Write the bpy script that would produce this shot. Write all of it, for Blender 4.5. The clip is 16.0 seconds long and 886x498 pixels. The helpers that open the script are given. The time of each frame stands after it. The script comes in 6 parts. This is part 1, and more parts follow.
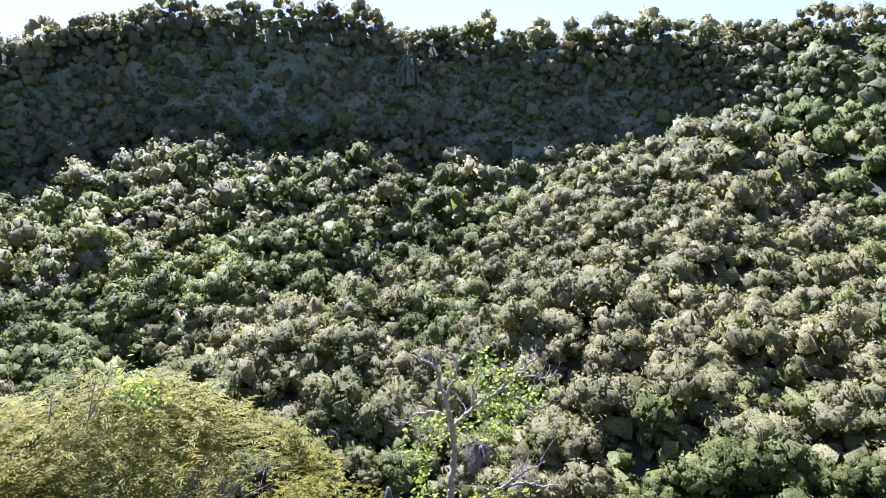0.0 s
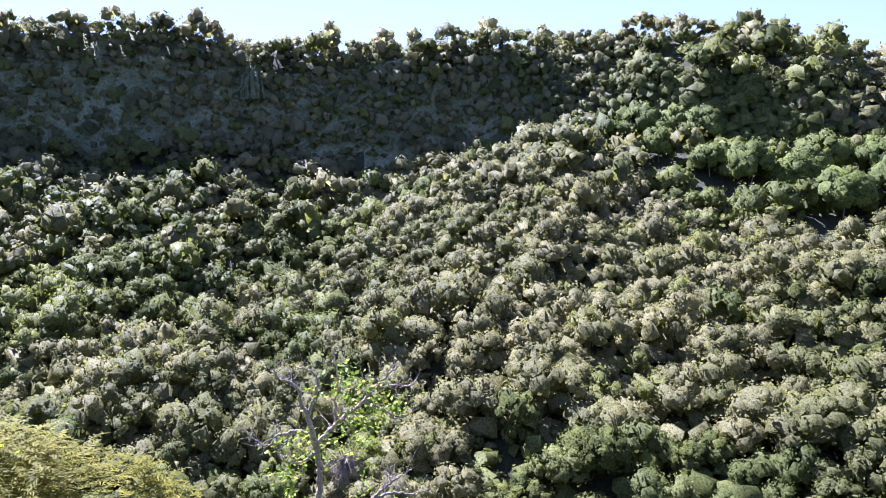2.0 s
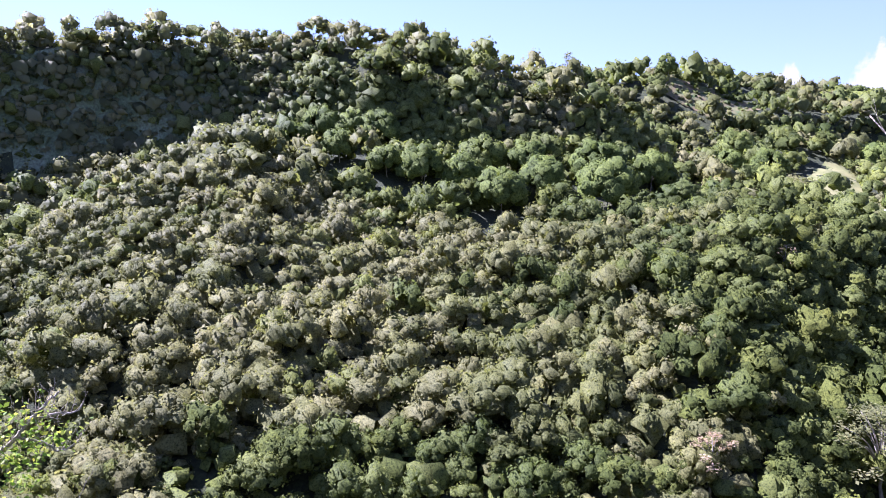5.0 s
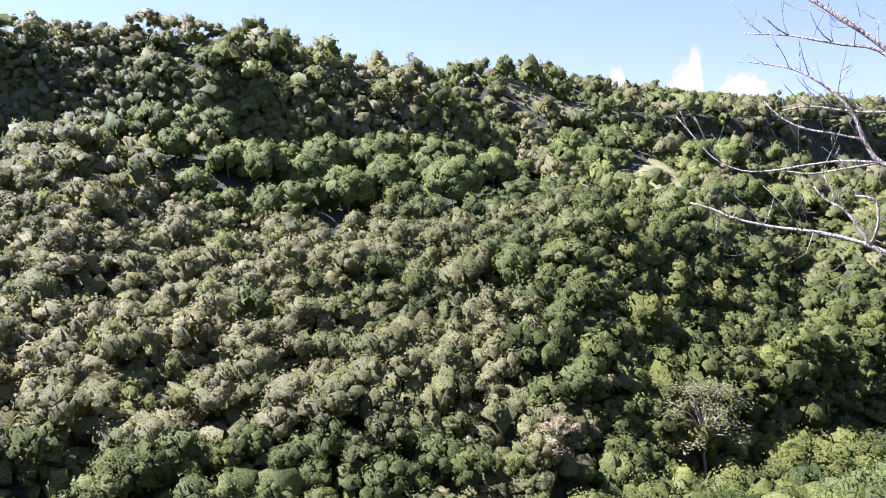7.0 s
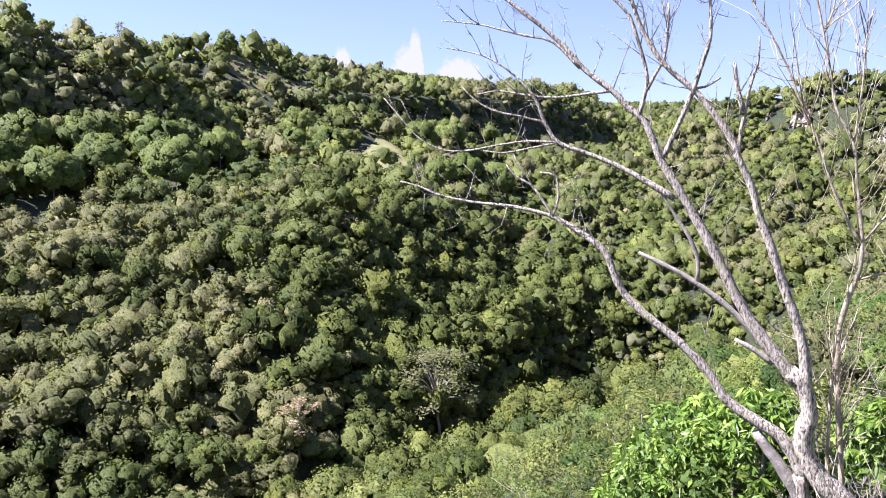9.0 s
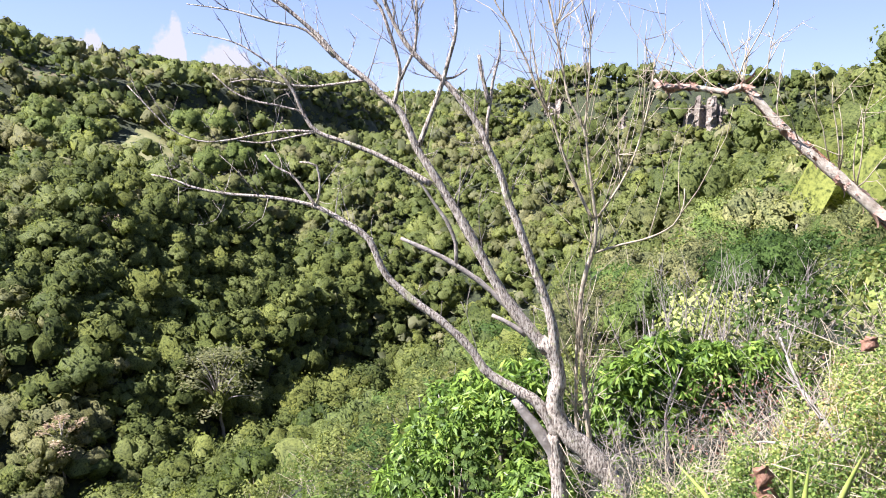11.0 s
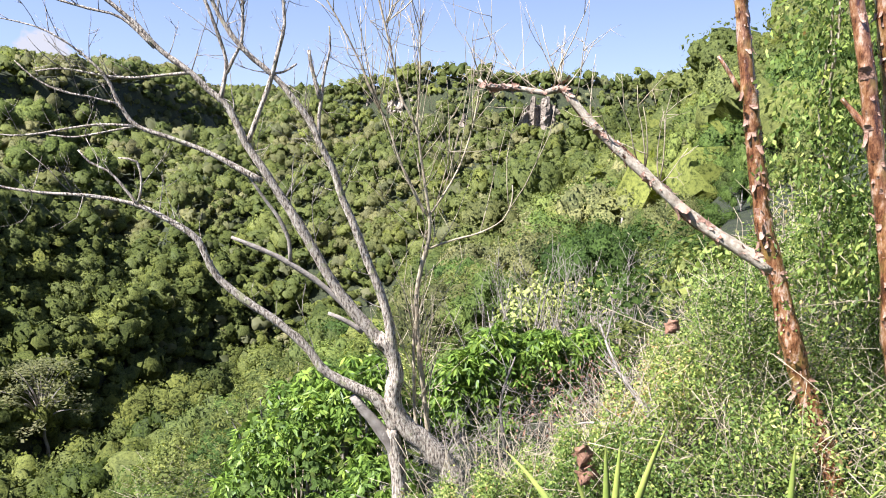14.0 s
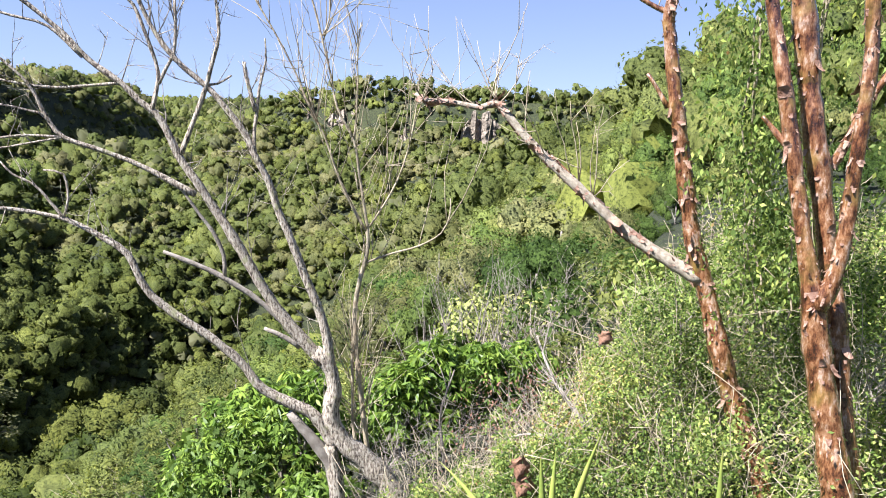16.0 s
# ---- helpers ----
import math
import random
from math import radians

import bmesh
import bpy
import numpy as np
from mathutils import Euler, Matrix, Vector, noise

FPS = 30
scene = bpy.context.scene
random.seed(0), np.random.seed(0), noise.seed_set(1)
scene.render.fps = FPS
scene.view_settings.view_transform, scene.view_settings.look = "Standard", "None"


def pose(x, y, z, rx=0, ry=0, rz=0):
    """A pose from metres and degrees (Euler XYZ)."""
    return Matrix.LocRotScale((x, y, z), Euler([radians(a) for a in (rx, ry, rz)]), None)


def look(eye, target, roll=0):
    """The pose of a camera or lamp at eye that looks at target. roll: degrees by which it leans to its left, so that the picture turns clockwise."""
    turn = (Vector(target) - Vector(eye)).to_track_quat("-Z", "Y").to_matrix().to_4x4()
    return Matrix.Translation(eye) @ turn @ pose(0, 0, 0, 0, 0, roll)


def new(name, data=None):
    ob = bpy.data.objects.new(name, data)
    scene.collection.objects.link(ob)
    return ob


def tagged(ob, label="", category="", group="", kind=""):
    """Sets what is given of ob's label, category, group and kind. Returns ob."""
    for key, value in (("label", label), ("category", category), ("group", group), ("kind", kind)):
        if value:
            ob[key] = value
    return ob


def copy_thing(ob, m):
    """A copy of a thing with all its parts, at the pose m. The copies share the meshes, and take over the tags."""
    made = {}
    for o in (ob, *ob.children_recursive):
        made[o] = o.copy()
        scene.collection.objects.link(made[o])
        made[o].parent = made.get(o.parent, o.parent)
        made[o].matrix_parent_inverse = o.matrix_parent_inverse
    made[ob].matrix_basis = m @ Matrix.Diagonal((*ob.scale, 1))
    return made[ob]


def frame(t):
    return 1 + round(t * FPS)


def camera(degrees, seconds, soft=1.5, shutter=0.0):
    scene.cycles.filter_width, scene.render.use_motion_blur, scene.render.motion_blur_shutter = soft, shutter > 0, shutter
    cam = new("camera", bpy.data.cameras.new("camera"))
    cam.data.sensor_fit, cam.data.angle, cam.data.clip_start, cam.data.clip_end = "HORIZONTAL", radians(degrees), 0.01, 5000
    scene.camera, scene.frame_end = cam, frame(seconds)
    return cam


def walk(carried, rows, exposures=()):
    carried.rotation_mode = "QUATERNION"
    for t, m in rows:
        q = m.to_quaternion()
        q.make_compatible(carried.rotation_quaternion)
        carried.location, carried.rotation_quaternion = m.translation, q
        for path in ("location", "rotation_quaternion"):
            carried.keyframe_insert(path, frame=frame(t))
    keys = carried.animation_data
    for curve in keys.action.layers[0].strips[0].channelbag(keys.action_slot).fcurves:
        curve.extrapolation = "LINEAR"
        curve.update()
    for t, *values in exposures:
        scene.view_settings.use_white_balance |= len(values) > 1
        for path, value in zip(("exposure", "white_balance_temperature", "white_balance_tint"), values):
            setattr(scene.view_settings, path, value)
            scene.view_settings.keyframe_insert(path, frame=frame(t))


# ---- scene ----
cam = camera(60.4, 16.0, soft=1.0)
PATH = [
    (0.0, pose(-0.008, 0.400, 0, 82.11, 0.18, 1.10)),
    (0.5, pose(0.020, 0.399, 0, 82.08, 0.81, -3.04)),
    (1.0, pose(0.040, 0.398, 0, 82.18, 1.23, -5.98)),
    (1.5, pose(0.055, 0.396, 0, 82.49, 1.66, -8.12)),
    (2.0, pose(0.067, 0.394, 0, 82.67, 2.19, -9.95)),
    (2.5, pose(0.083, 0.391, 0, 82.74, 2.45, -12.27)),
    (3.0, pose(0.108, 0.385, 0, 82.75, 2.51, -15.93)),
    (3.5, pose(0.139, 0.375, 0, 82.69, 2.49, -20.67)),
    (4.0, pose(0.171, 0.362, 0, 82.42, 2.33, -25.57)),
    (4.5, pose(0.198, 0.348, 0, 82.12, 2.01, -29.87)),
    (7.0, pose(0.281, 0.285, 0, 81.51, 1.85, -44.81)),
    (7.5, pose(0.300, 0.264, 0, 81.08, 1.97, -48.97)),
    (8.0, pose(0.325, 0.234, 0, 80.36, 1.82, -54.57)),
    (8.5, pose(0.345, 0.202, 0, 79.87, 1.39, -59.92)),
    (9.0, pose(0.361, 0.172, 0, 79.49, 1.13, -64.77)),
    (9.5, pose(0.374, 0.142, 0, 79.16, 1.03, -69.48)),
    (10.0, pose(0.385, 0.110, 0, 78.82, 0.88, -74.29)),
    (12.5, pose(0.400, 0.016, 0, 78.14, 0.75, -87.81)),
    (13.0, pose(0.400, 0.004, 0, 78.10, 0.50, -89.54)),
    (13.5, pose(0.400, -0.010, 0, 78.07, 0.07, -91.39)),
    (14.0, pose(0.399, -0.022, 0, 78.11, -0.43, -93.05)),
    (14.5, pose(0.399, -0.032, 0, 78.34, -0.69, -94.51)),
    (15.0, pose(0.398, -0.040, 0, 78.62, -0.81, -95.63)),
    (15.5, pose(0.397, -0.047, 0, 78.96, -0.91, -96.58)),
    (16.0, pose(0.397, -0.053, 0, 79.18, -1.06, -97.36)),
]
walk(cam, PATH, exposures=[(0.0, 2.12, 5200, 34), (3.5, 1.98, 5200, 35), (7.0, 1.88, 5350, 34), (9.0, 1.74, 5550, 25), (10.5, 1.65, 5700, 20), (12.5, 1.58, 5800, 16), (16.0, 1.48, 5850, 13)])

# ---------------------------------------------------------------- light
SUN_AZ, SUN_EL = -24.0, 52.0        # degrees right of the first view, degrees up
world = bpy.data.worlds.new("sky")
scene.world = world
world.use_nodes = True
wn, wl = world.node_tree.nodes, world.node_tree.links
sky_tex = wn.new("ShaderNodeTexSky")
sky_tex.sky_type = "NISHITA"
sky_tex.sun_disc = False
sky_tex.sun_elevation = radians(SUN_EL)
sky_tex.sun_rotation = radians(SUN_AZ)
sky_tex.altitude = 800.0
sky_tex.air_density, sky_tex.dust_density, sky_tex.ozone_density = 1.35, 0.0, 4.0
wn["Background"].inputs["Strength"].default_value = 0.07
sky_at, sky_lift = wn.new("ShaderNodeTexCoord"), wn.new("ShaderNodeVectorMath")
sky_lift.inputs[1].default_value = (0, 0, 0.17)        # a clear sky with little haze at the horizon
sky_tint = wn.new("ShaderNodeMix")
sky_tint.data_type, sky_tint.blend_type = "RGBA", "MULTIPLY"
sky_tint.inputs[0].default_value = 1.0
sky_tint.inputs[7].default_value = (1.25, 0.97, 0.93, 1.0)
wl.new(sky_at.outputs["Generated"], sky_lift.inputs[0])
wl.new(sky_lift.outputs[0], sky_tex.inputs["Vector"])
wl.new(sky_tex.outputs["Color"], sky_tint.inputs[6])
wl.new(sky_tint.outputs[2], wn["Background"].inputs["Color"])
sun_data = bpy.data.lights.new("sun", "SUN")
sun_data.energy, sun_data.angle, sun_data.color = 5.7, radians(0.6), (1.0, 0.96, 0.9)
sun = new("sun", sun_data)
sa, se = radians(SUN_AZ), radians(SUN_EL)
sun.matrix_world = look((60 * math.sin(sa) * math.cos(se), 60 * math.cos(sa) * math.cos(se), 60 * math.sin(se)), (0, 0, 0))


# ---------------------------------------------------------------- materials
def rgb(r, g, b):
    return (r, g, b, 1.0)


def shader(name, rough=0.8):
    m = bpy.data.materials.new(name)
    m.use_nodes = True
    n, l = m.node_tree.nodes, m.node_tree.links
    b = n["Principled BSDF"]
    b.inputs["Roughness"].default_value = rough
    return m, n, l, b


def ramp_of(n, l, source, stops):
    r = n.new("ShaderNodeValToRGB")
    while len(r.color_ramp.elements) < len(stops):
        r.color_ramp.elements.new(0.5)
    for e, (at, col) in zip(r.color_ramp.elements, stops):
        e.position, e.color = at, rgb(*col)
    l.new(source, r.inputs["Fac"])
    return r.outputs["Color"]


def noise_of(n, l, scale, detail=4.0, coords="Object", rough=0.55):
    c = n.new("ShaderNodeTexCoord")
    t = n.new("ShaderNodeTexNoise")
    t.inputs["Scale"].default_value, t.inputs["Detail"].default_value, t.inputs["Roughness"].default_value = scale, detail, rough
    l.new(c.outputs[coords], t.inputs["Vector"])
    return t.outputs["Fac"]


def mixed(n, l, fac, a, b, blend="MIX"):
    x = n.new("ShaderNodeMix")
    x.data_type, x.blend_type = "RGBA", blend
    for sock, v in ((x.inputs[0], fac), (x.inputs[6], a), (x.inputs[7], b)):
        if isinstance(v, (int, float)):
            sock.default_value = v
        elif isinstance(v, tuple):
            sock.default_value = rgb(*v)
        else:
            l.new(v, sock)
    return x.outputs[2]


def bumped(n, l, b, height, strength=0.5, dist=0.02):
    u = n.new("ShaderNodeBump")
    u.inputs["Strength"].default_value, u.inputs["Distance"].default_value = strength, dist
    l.new(height, u.inputs["Height"])
    l.new(u.outputs["Normal"], b.inputs["Normal"])


def leaf_material(name, stops, through_share=0.4, rough=0.55, single=False, grain=0.0, relief=0.15, spread=1.0, gloss=0.12):
    """Leaves: a tone for each tree, another for each clump or leaf, fine mottling that goes dark in the dips of the
    bump, and light that comes through.
    """
    m, n, l, b = shader(name, rough)
    b.inputs["Specular IOR Level"].default_value = gloss
    if single:
        info = n.new("ShaderNodeObjectInfo")
        tone = info.outputs["Random"]
    else:
        at = n.new("ShaderNodeAttribute")
        at.attribute_name = "tone"
        tone = at.outputs["Fac"]
    col = ramp_of(n, l, tone, stops)
    each = n.new("ShaderNodeAttribute")
    each.attribute_name = "clump"
    vary = ramp_of(n, l, each.outputs["Fac"], [(0.0, (1 - 0.5 * spread, 1 - 0.45 * spread, 1 - 0.51 * spread)), (0.5, (1, 1, 1)), (1.0, (1 + 0.36 * spread, 1 + 0.29 * spread, 1 + 0.16 * spread))])
    col = mixed(n, l, 1.0, col, vary, "MULTIPLY")
    tr = n.new("ShaderNodeBsdfTranslucent")
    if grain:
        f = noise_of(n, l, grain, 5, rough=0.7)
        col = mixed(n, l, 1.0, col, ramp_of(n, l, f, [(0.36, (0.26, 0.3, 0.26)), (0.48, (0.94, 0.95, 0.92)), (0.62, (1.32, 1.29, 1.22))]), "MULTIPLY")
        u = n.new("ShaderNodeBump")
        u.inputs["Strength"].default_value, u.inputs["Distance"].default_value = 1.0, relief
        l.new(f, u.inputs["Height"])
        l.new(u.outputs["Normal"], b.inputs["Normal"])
    l.new(col, b.inputs["Base Color"])
    l.new(mixed(n, l, 1.0, col, (1.0, 1.02, 0.7), "MULTIPLY"), tr.inputs["Color"])
    mx = n.new("ShaderNodeMixShader")
    mx.inputs[0].default_value = through_share
    l.new(b.outputs[0], mx.inputs[1])
    l.new(tr.outputs[0], mx.inputs[2])
    l.new(mx.outputs[0], n["Material Output"].inputs["Surface"])
    return m


OLIVE = [(0.0, (0.132, 0.145, 0.047)), (0.3, (0.176, 0.180, 0.065)), (0.55, (0.214, 0.205, 0.085)), (0.8, (0.243, 0.226, 0.109)), (1.0, (0.193, 0.203, 0.054))]
GREEN = [(0.0, (0.097, 0.124, 0.035)), (0.35, (0.147, 0.170, 0.050)), (0.7, (0.194, 0.212, 0.064)), (1.0, (0.243, 0.264, 0.064))]
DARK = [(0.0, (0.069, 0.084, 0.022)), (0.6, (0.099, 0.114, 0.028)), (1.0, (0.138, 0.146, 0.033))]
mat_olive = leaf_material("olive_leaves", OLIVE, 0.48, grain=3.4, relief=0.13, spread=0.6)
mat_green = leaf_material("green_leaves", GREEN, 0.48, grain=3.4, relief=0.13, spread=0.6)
YELLOW = [(0.0, (0.145, 0.15, 0.018)), (0.5, (0.22, 0.212, 0.028)), (1.0, (0.315, 0.28, 0.045))]
CLIMB = [(0.0, (0.155, 0.252, 0.034)), (0.6, (0.293, 0.386, 0.059)), (1.0, (0.517, 0.487, 0.084))]
FRESH = [(0.0, (0.090, 0.159, 0.025)), (0.5, (0.162, 0.248, 0.041)), (1.0, (0.262, 0.345, 0.068))]
DRY = [(0.0, (0.142, 0.144, 0.054)), (0.4, (0.207, 0.203, 0.086)), (0.75, (0.256, 0.245, 0.117)), (1.0, (0.177, 0.191, 0.058))]
LUSH = [(0.0, (0.072, 0.117, 0.028)), (0.4, (0.106, 0.158, 0.037)), (0.75, (0.151, 0.201, 0.052)), (1.0, (0.198, 0.233, 0.063))]
THICKET = [(0.0, (0.094, 0.145, 0.036)), (0.35, (0.187, 0.262, 0.063)), (0.6, (0.323, 0.378, 0.105)), (0.78, (0.412, 0.426, 0.142)), (0.9, (0.523, 0.494, 0.212)), (1.0, (0.424, 0.262, 0.127))]
mat_feather = leaf_material("feathery_leaves", YELLOW, 0.55, spread=0.6)
mat_fresh = leaf_material("fresh_leaves", FRESH, 0.4, 0.42, spread=1.4, gloss=0.25)
mat_climber = leaf_material("climber_leaves", CLIMB, 0.55, 0.45)
mat_thicket = leaf_material("vine_leaves", THICKET, 0.45, 0.5, spread=1.4, gloss=0.15)
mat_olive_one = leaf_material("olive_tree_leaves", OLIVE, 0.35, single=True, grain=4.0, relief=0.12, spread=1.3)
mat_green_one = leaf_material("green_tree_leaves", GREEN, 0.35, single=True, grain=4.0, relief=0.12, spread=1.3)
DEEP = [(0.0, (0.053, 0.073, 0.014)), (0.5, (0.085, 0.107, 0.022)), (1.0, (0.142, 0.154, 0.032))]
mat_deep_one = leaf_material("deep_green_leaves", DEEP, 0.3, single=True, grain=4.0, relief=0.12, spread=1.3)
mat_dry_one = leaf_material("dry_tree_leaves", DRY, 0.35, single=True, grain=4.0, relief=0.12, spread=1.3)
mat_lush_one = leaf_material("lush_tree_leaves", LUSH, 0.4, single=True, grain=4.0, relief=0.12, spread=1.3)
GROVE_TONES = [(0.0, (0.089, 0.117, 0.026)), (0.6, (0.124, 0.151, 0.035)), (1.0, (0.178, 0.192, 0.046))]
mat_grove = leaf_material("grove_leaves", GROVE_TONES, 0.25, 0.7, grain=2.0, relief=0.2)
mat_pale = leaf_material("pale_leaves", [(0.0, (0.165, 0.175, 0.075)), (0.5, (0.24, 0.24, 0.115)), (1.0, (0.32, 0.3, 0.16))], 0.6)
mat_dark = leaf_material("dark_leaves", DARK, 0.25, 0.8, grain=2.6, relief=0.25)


def bark_material(name, a, b_, scale=6.0, rough=0.85):
    m, n, l, b = shader(name, rough)
    f = noise_of(n, l, scale)
    l.new(ramp_of(n, l, f, [(0.3, a), (0.7, b_)]), b.inputs["Base Color"])
    bumped(n, l, b, noise_of(n, l, scale * 5), 0.6, 0.02)
    return m


mat_trunk = bark_material("grey_bark", (0.16, 0.13, 0.1), (0.36, 0.32, 0.27), 2.0)
mat_deadwood = bark_material("bleached_wood", (0.19, 0.155, 0.12), (0.37, 0.32, 0.26), 14.0)
mat_stem = bark_material("dry_stem", (0.26, 0.2, 0.13), (0.5, 0.42, 0.28), 5.0)
mat_brown_limb = bark_material("brown_bark", (0.13, 0.1, 0.075), (0.36, 0.31, 0.25), 7.0)
mat_flake = bark_material("papery_bark", (0.2, 0.09, 0.05), (0.42, 0.27, 0.19), 16.0, 0.5)
mat_tan = bark_material("tan_bark", (0.2, 0.15, 0.1), (0.52, 0.45, 0.34), 30.0, 0.8)
mat_brown = bark_material("dead_leaf", (0.11, 0.05, 0.028), (0.27, 0.14, 0.08), 12.0, 0.7)


def lichen_bark():
    """Rough grey-brown bark under pale lichen spots and a few green ones."""
    m, n, l, b = shader("lichen_bark", 0.9)
    c = n.new("ShaderNodeTexCoord")
    mp = n.new("ShaderNodeMapping")
    mp.inputs["Scale"].default_value = (1, 1, 0.3)
    t = n.new("ShaderNodeTexNoise")
    t.inputs["Scale"].default_value, t.inputs["Detail"].default_value, t.inputs["Roughness"].default_value = 75, 6, 0.65
    l.new(c.outputs["Object"], mp.inputs["Vector"])
    l.new(mp.outputs["Vector"], t.inputs["Vector"])
    ridge = t.outputs["Fac"]
    col = ramp_of(n, l, ridge, [(0.39, (0.06, 0.045, 0.034)), (0.46, (0.27, 0.21, 0.155)), (0.52, (0.42, 0.35, 0.265)), (0.62, (0.6, 0.53, 0.42))])
    spots = noise_of(n, l, 38, 6, rough=0.75)
    mask = ramp_of(n, l, spots, [(0.58, (0, 0, 0)), (0.68, (0.8, 0.8, 0.8))])
    col = mixed(n, l, mask, col, (0.62, 0.58, 0.49))
    moss = noise_of(n, l, 9, 5)
    col = mixed(n, l, ramp_of(n, l, moss, [(0.6, (0, 0, 0)), (0.68, (0.7, 0.7, 0.7))]), col, (0.3, 0.3, 0.13))
    l.new(col, b.inputs["Base Color"])
    bumped(n, l, b, ridge, 1.0, 0.02)
    return m


def copper_bark():
    """Smooth coppery bark with pale skin, greenish and dark patches."""
    m, n, l, b = shader("copper_bark", 0.24)
    c = n.new("ShaderNodeTexCoord")
    mp = n.new("ShaderNodeMapping")
    mp.inputs["Scale"].default_value = (1, 1, 0.38)
    l.new(c.outputs["Object"], mp.inputs["Vector"])
    t = n.new("ShaderNodeTexNoise")
    t.inputs["Scale"].default_value, t.inputs["Detail"].default_value, t.inputs["Roughness"].default_value = 22, 8, 0.72
    l.new(mp.outputs["Vector"], t.inputs["Vector"])
    col = ramp_of(n, l, t.outputs["Fac"], [(0.34, (0.025, 0.01, 0.006)), (0.43, (0.09, 0.034, 0.015)), (0.49, (0.2, 0.085, 0.035)), (0.55, (0.3, 0.16, 0.08)), (0.62, (0.5, 0.36, 0.27)), (0.68, (0.24, 0.12, 0.055))])
    band = n.new("ShaderNodeMapping")
    band.inputs["Scale"].default_value = (1, 1, 3.5)
    l.new(c.outputs["Object"], band.inputs["Vector"])
    rings = n.new("ShaderNodeTexNoise")
    rings.inputs["Scale"].default_value, rings.inputs["Detail"].default_value = 6, 4
    l.new(band.outputs["Vector"], rings.inputs["Vector"])
    col = mixed(n, l, 0.4, col, ramp_of(n, l, rings.outputs["Fac"], [(0.38, (0.3, 0.27, 0.25)), (0.46, (1, 1, 1)), (0.6, (1.1, 1.1, 1.1)), (0.68, (1.7, 1.75, 1.8))]), "MULTIPLY")
    worn = noise_of(n, l, 5, 3)
    col = mixed(n, l, ramp_of(n, l, worn, [(0.56, (0, 0, 0)), (0.7, (0.55, 0.55, 0.55))]), col, (0.34, 0.23, 0.06))
    fine = noise_of(n, l, 60, 4)
    col = mixed(n, l, 0.5, col, ramp_of(n, l, fine, [(0.35, (0.6, 0.56, 0.52)), (0.65, (1.2, 1.18, 1.16))]), "MULTIPLY")
    l.new(col, b.inputs["Base Color"])
    b.inputs["Specular IOR Level"].default_value = 0.7
    b.inputs["Coat Weight"].default_value, b.inputs["Coat Roughness"].default_value = 0.7, 0.2
    bumped(n, l, b, t.outputs["Fac"], 0.3, 0.012)
    return m


mat_lichen = lichen_bark()
mat_copper = copper_bark()


def ground_material():
    m, n, l, b = shader("forest_floor", 0.95)
    f = noise_of(n, l, 0.05, 6)
    fine = noise_of(n, l, 1.7, 6)
    col = ramp_of(n, l, f, [(0.35, (0.026, 0.036, 0.012)), (0.6, (0.045, 0.056, 0.02)), (0.75, (0.075, 0.075, 0.032))])
    l.new(mixed(n, l, 0.7, col, ramp_of(n, l, fine, [(0.35, (0.22, 0.24, 0.22)), (0.65, (1.5, 1.45, 1.3))]), "MULTIPLY"), b.inputs["Base Color"])
    near = noise_of(n, l, 24, 6)
    last = b.inputs["Base Color"].links[0].from_socket
    l.new(mixed(n, l, 0.8, last, ramp_of(n, l, near, [(0.35, (0.25, 0.24, 0.22)), (0.65, (1.4, 1.3, 1.1))]), "MULTIPLY"), b.inputs["Base Color"])
    bumped(n, l, b, near, 1.0, 0.12)
    return m


mat_ground = ground_material()


def rock_material(name, dark, mid, pale):
    m, n, l, b = shader(name, 0.92)
    big, fine = noise_of(n, l, 0.16, 6), noise_of(n, l, 1.3, 8)
    col = ramp_of(n, l, big, [(0.36, dark), (0.5, mid), (0.64, pale)])
    l.new(mixed(n, l, 0.75, col, ramp_of(n, l, fine, [(0.35, (0.4, 0.38, 0.36)), (0.6, (1.1, 1.1, 1.1))]), "MULTIPLY"), b.inputs["Base Color"])
    bumped(n, l, b, fine, 1.0, 0.5)
    return m


mat_rock = rock_material("pale_rock", (0.15, 0.12, 0.09), (0.28, 0.225, 0.17), (0.4, 0.34, 0.27))
mat_cliff = rock_material("mossy_cliff", (0.1, 0.13, 0.055), (0.15, 0.18, 0.085), (0.2, 0.225, 0.125))


# ---------------------------------------------------------------- the valley
def polar(az, d, z):
    a = radians(az)
    return (d * math.sin(a), d * math.cos(a), z)


# The far side of the valley as lines that run round the viewpoint, one behind the other: degrees round from the first view,
# metres off, and the slant up in degrees (in metres for the river and the hollow).
RIVER = [(-60, 95, -50), (-20, 98, -48), (0, 100, -50), (30, 102, -50), (52, 104, -52), (58, 112, -52), (62, 124, -51), (66, 146, -51), (70, 172, -51), (73, 190, -51), (76, 203, -50), (82, 208, -46), (92, 190, -40), (100, 180, -38), (110, 185, -32), (135, 250, -30)]
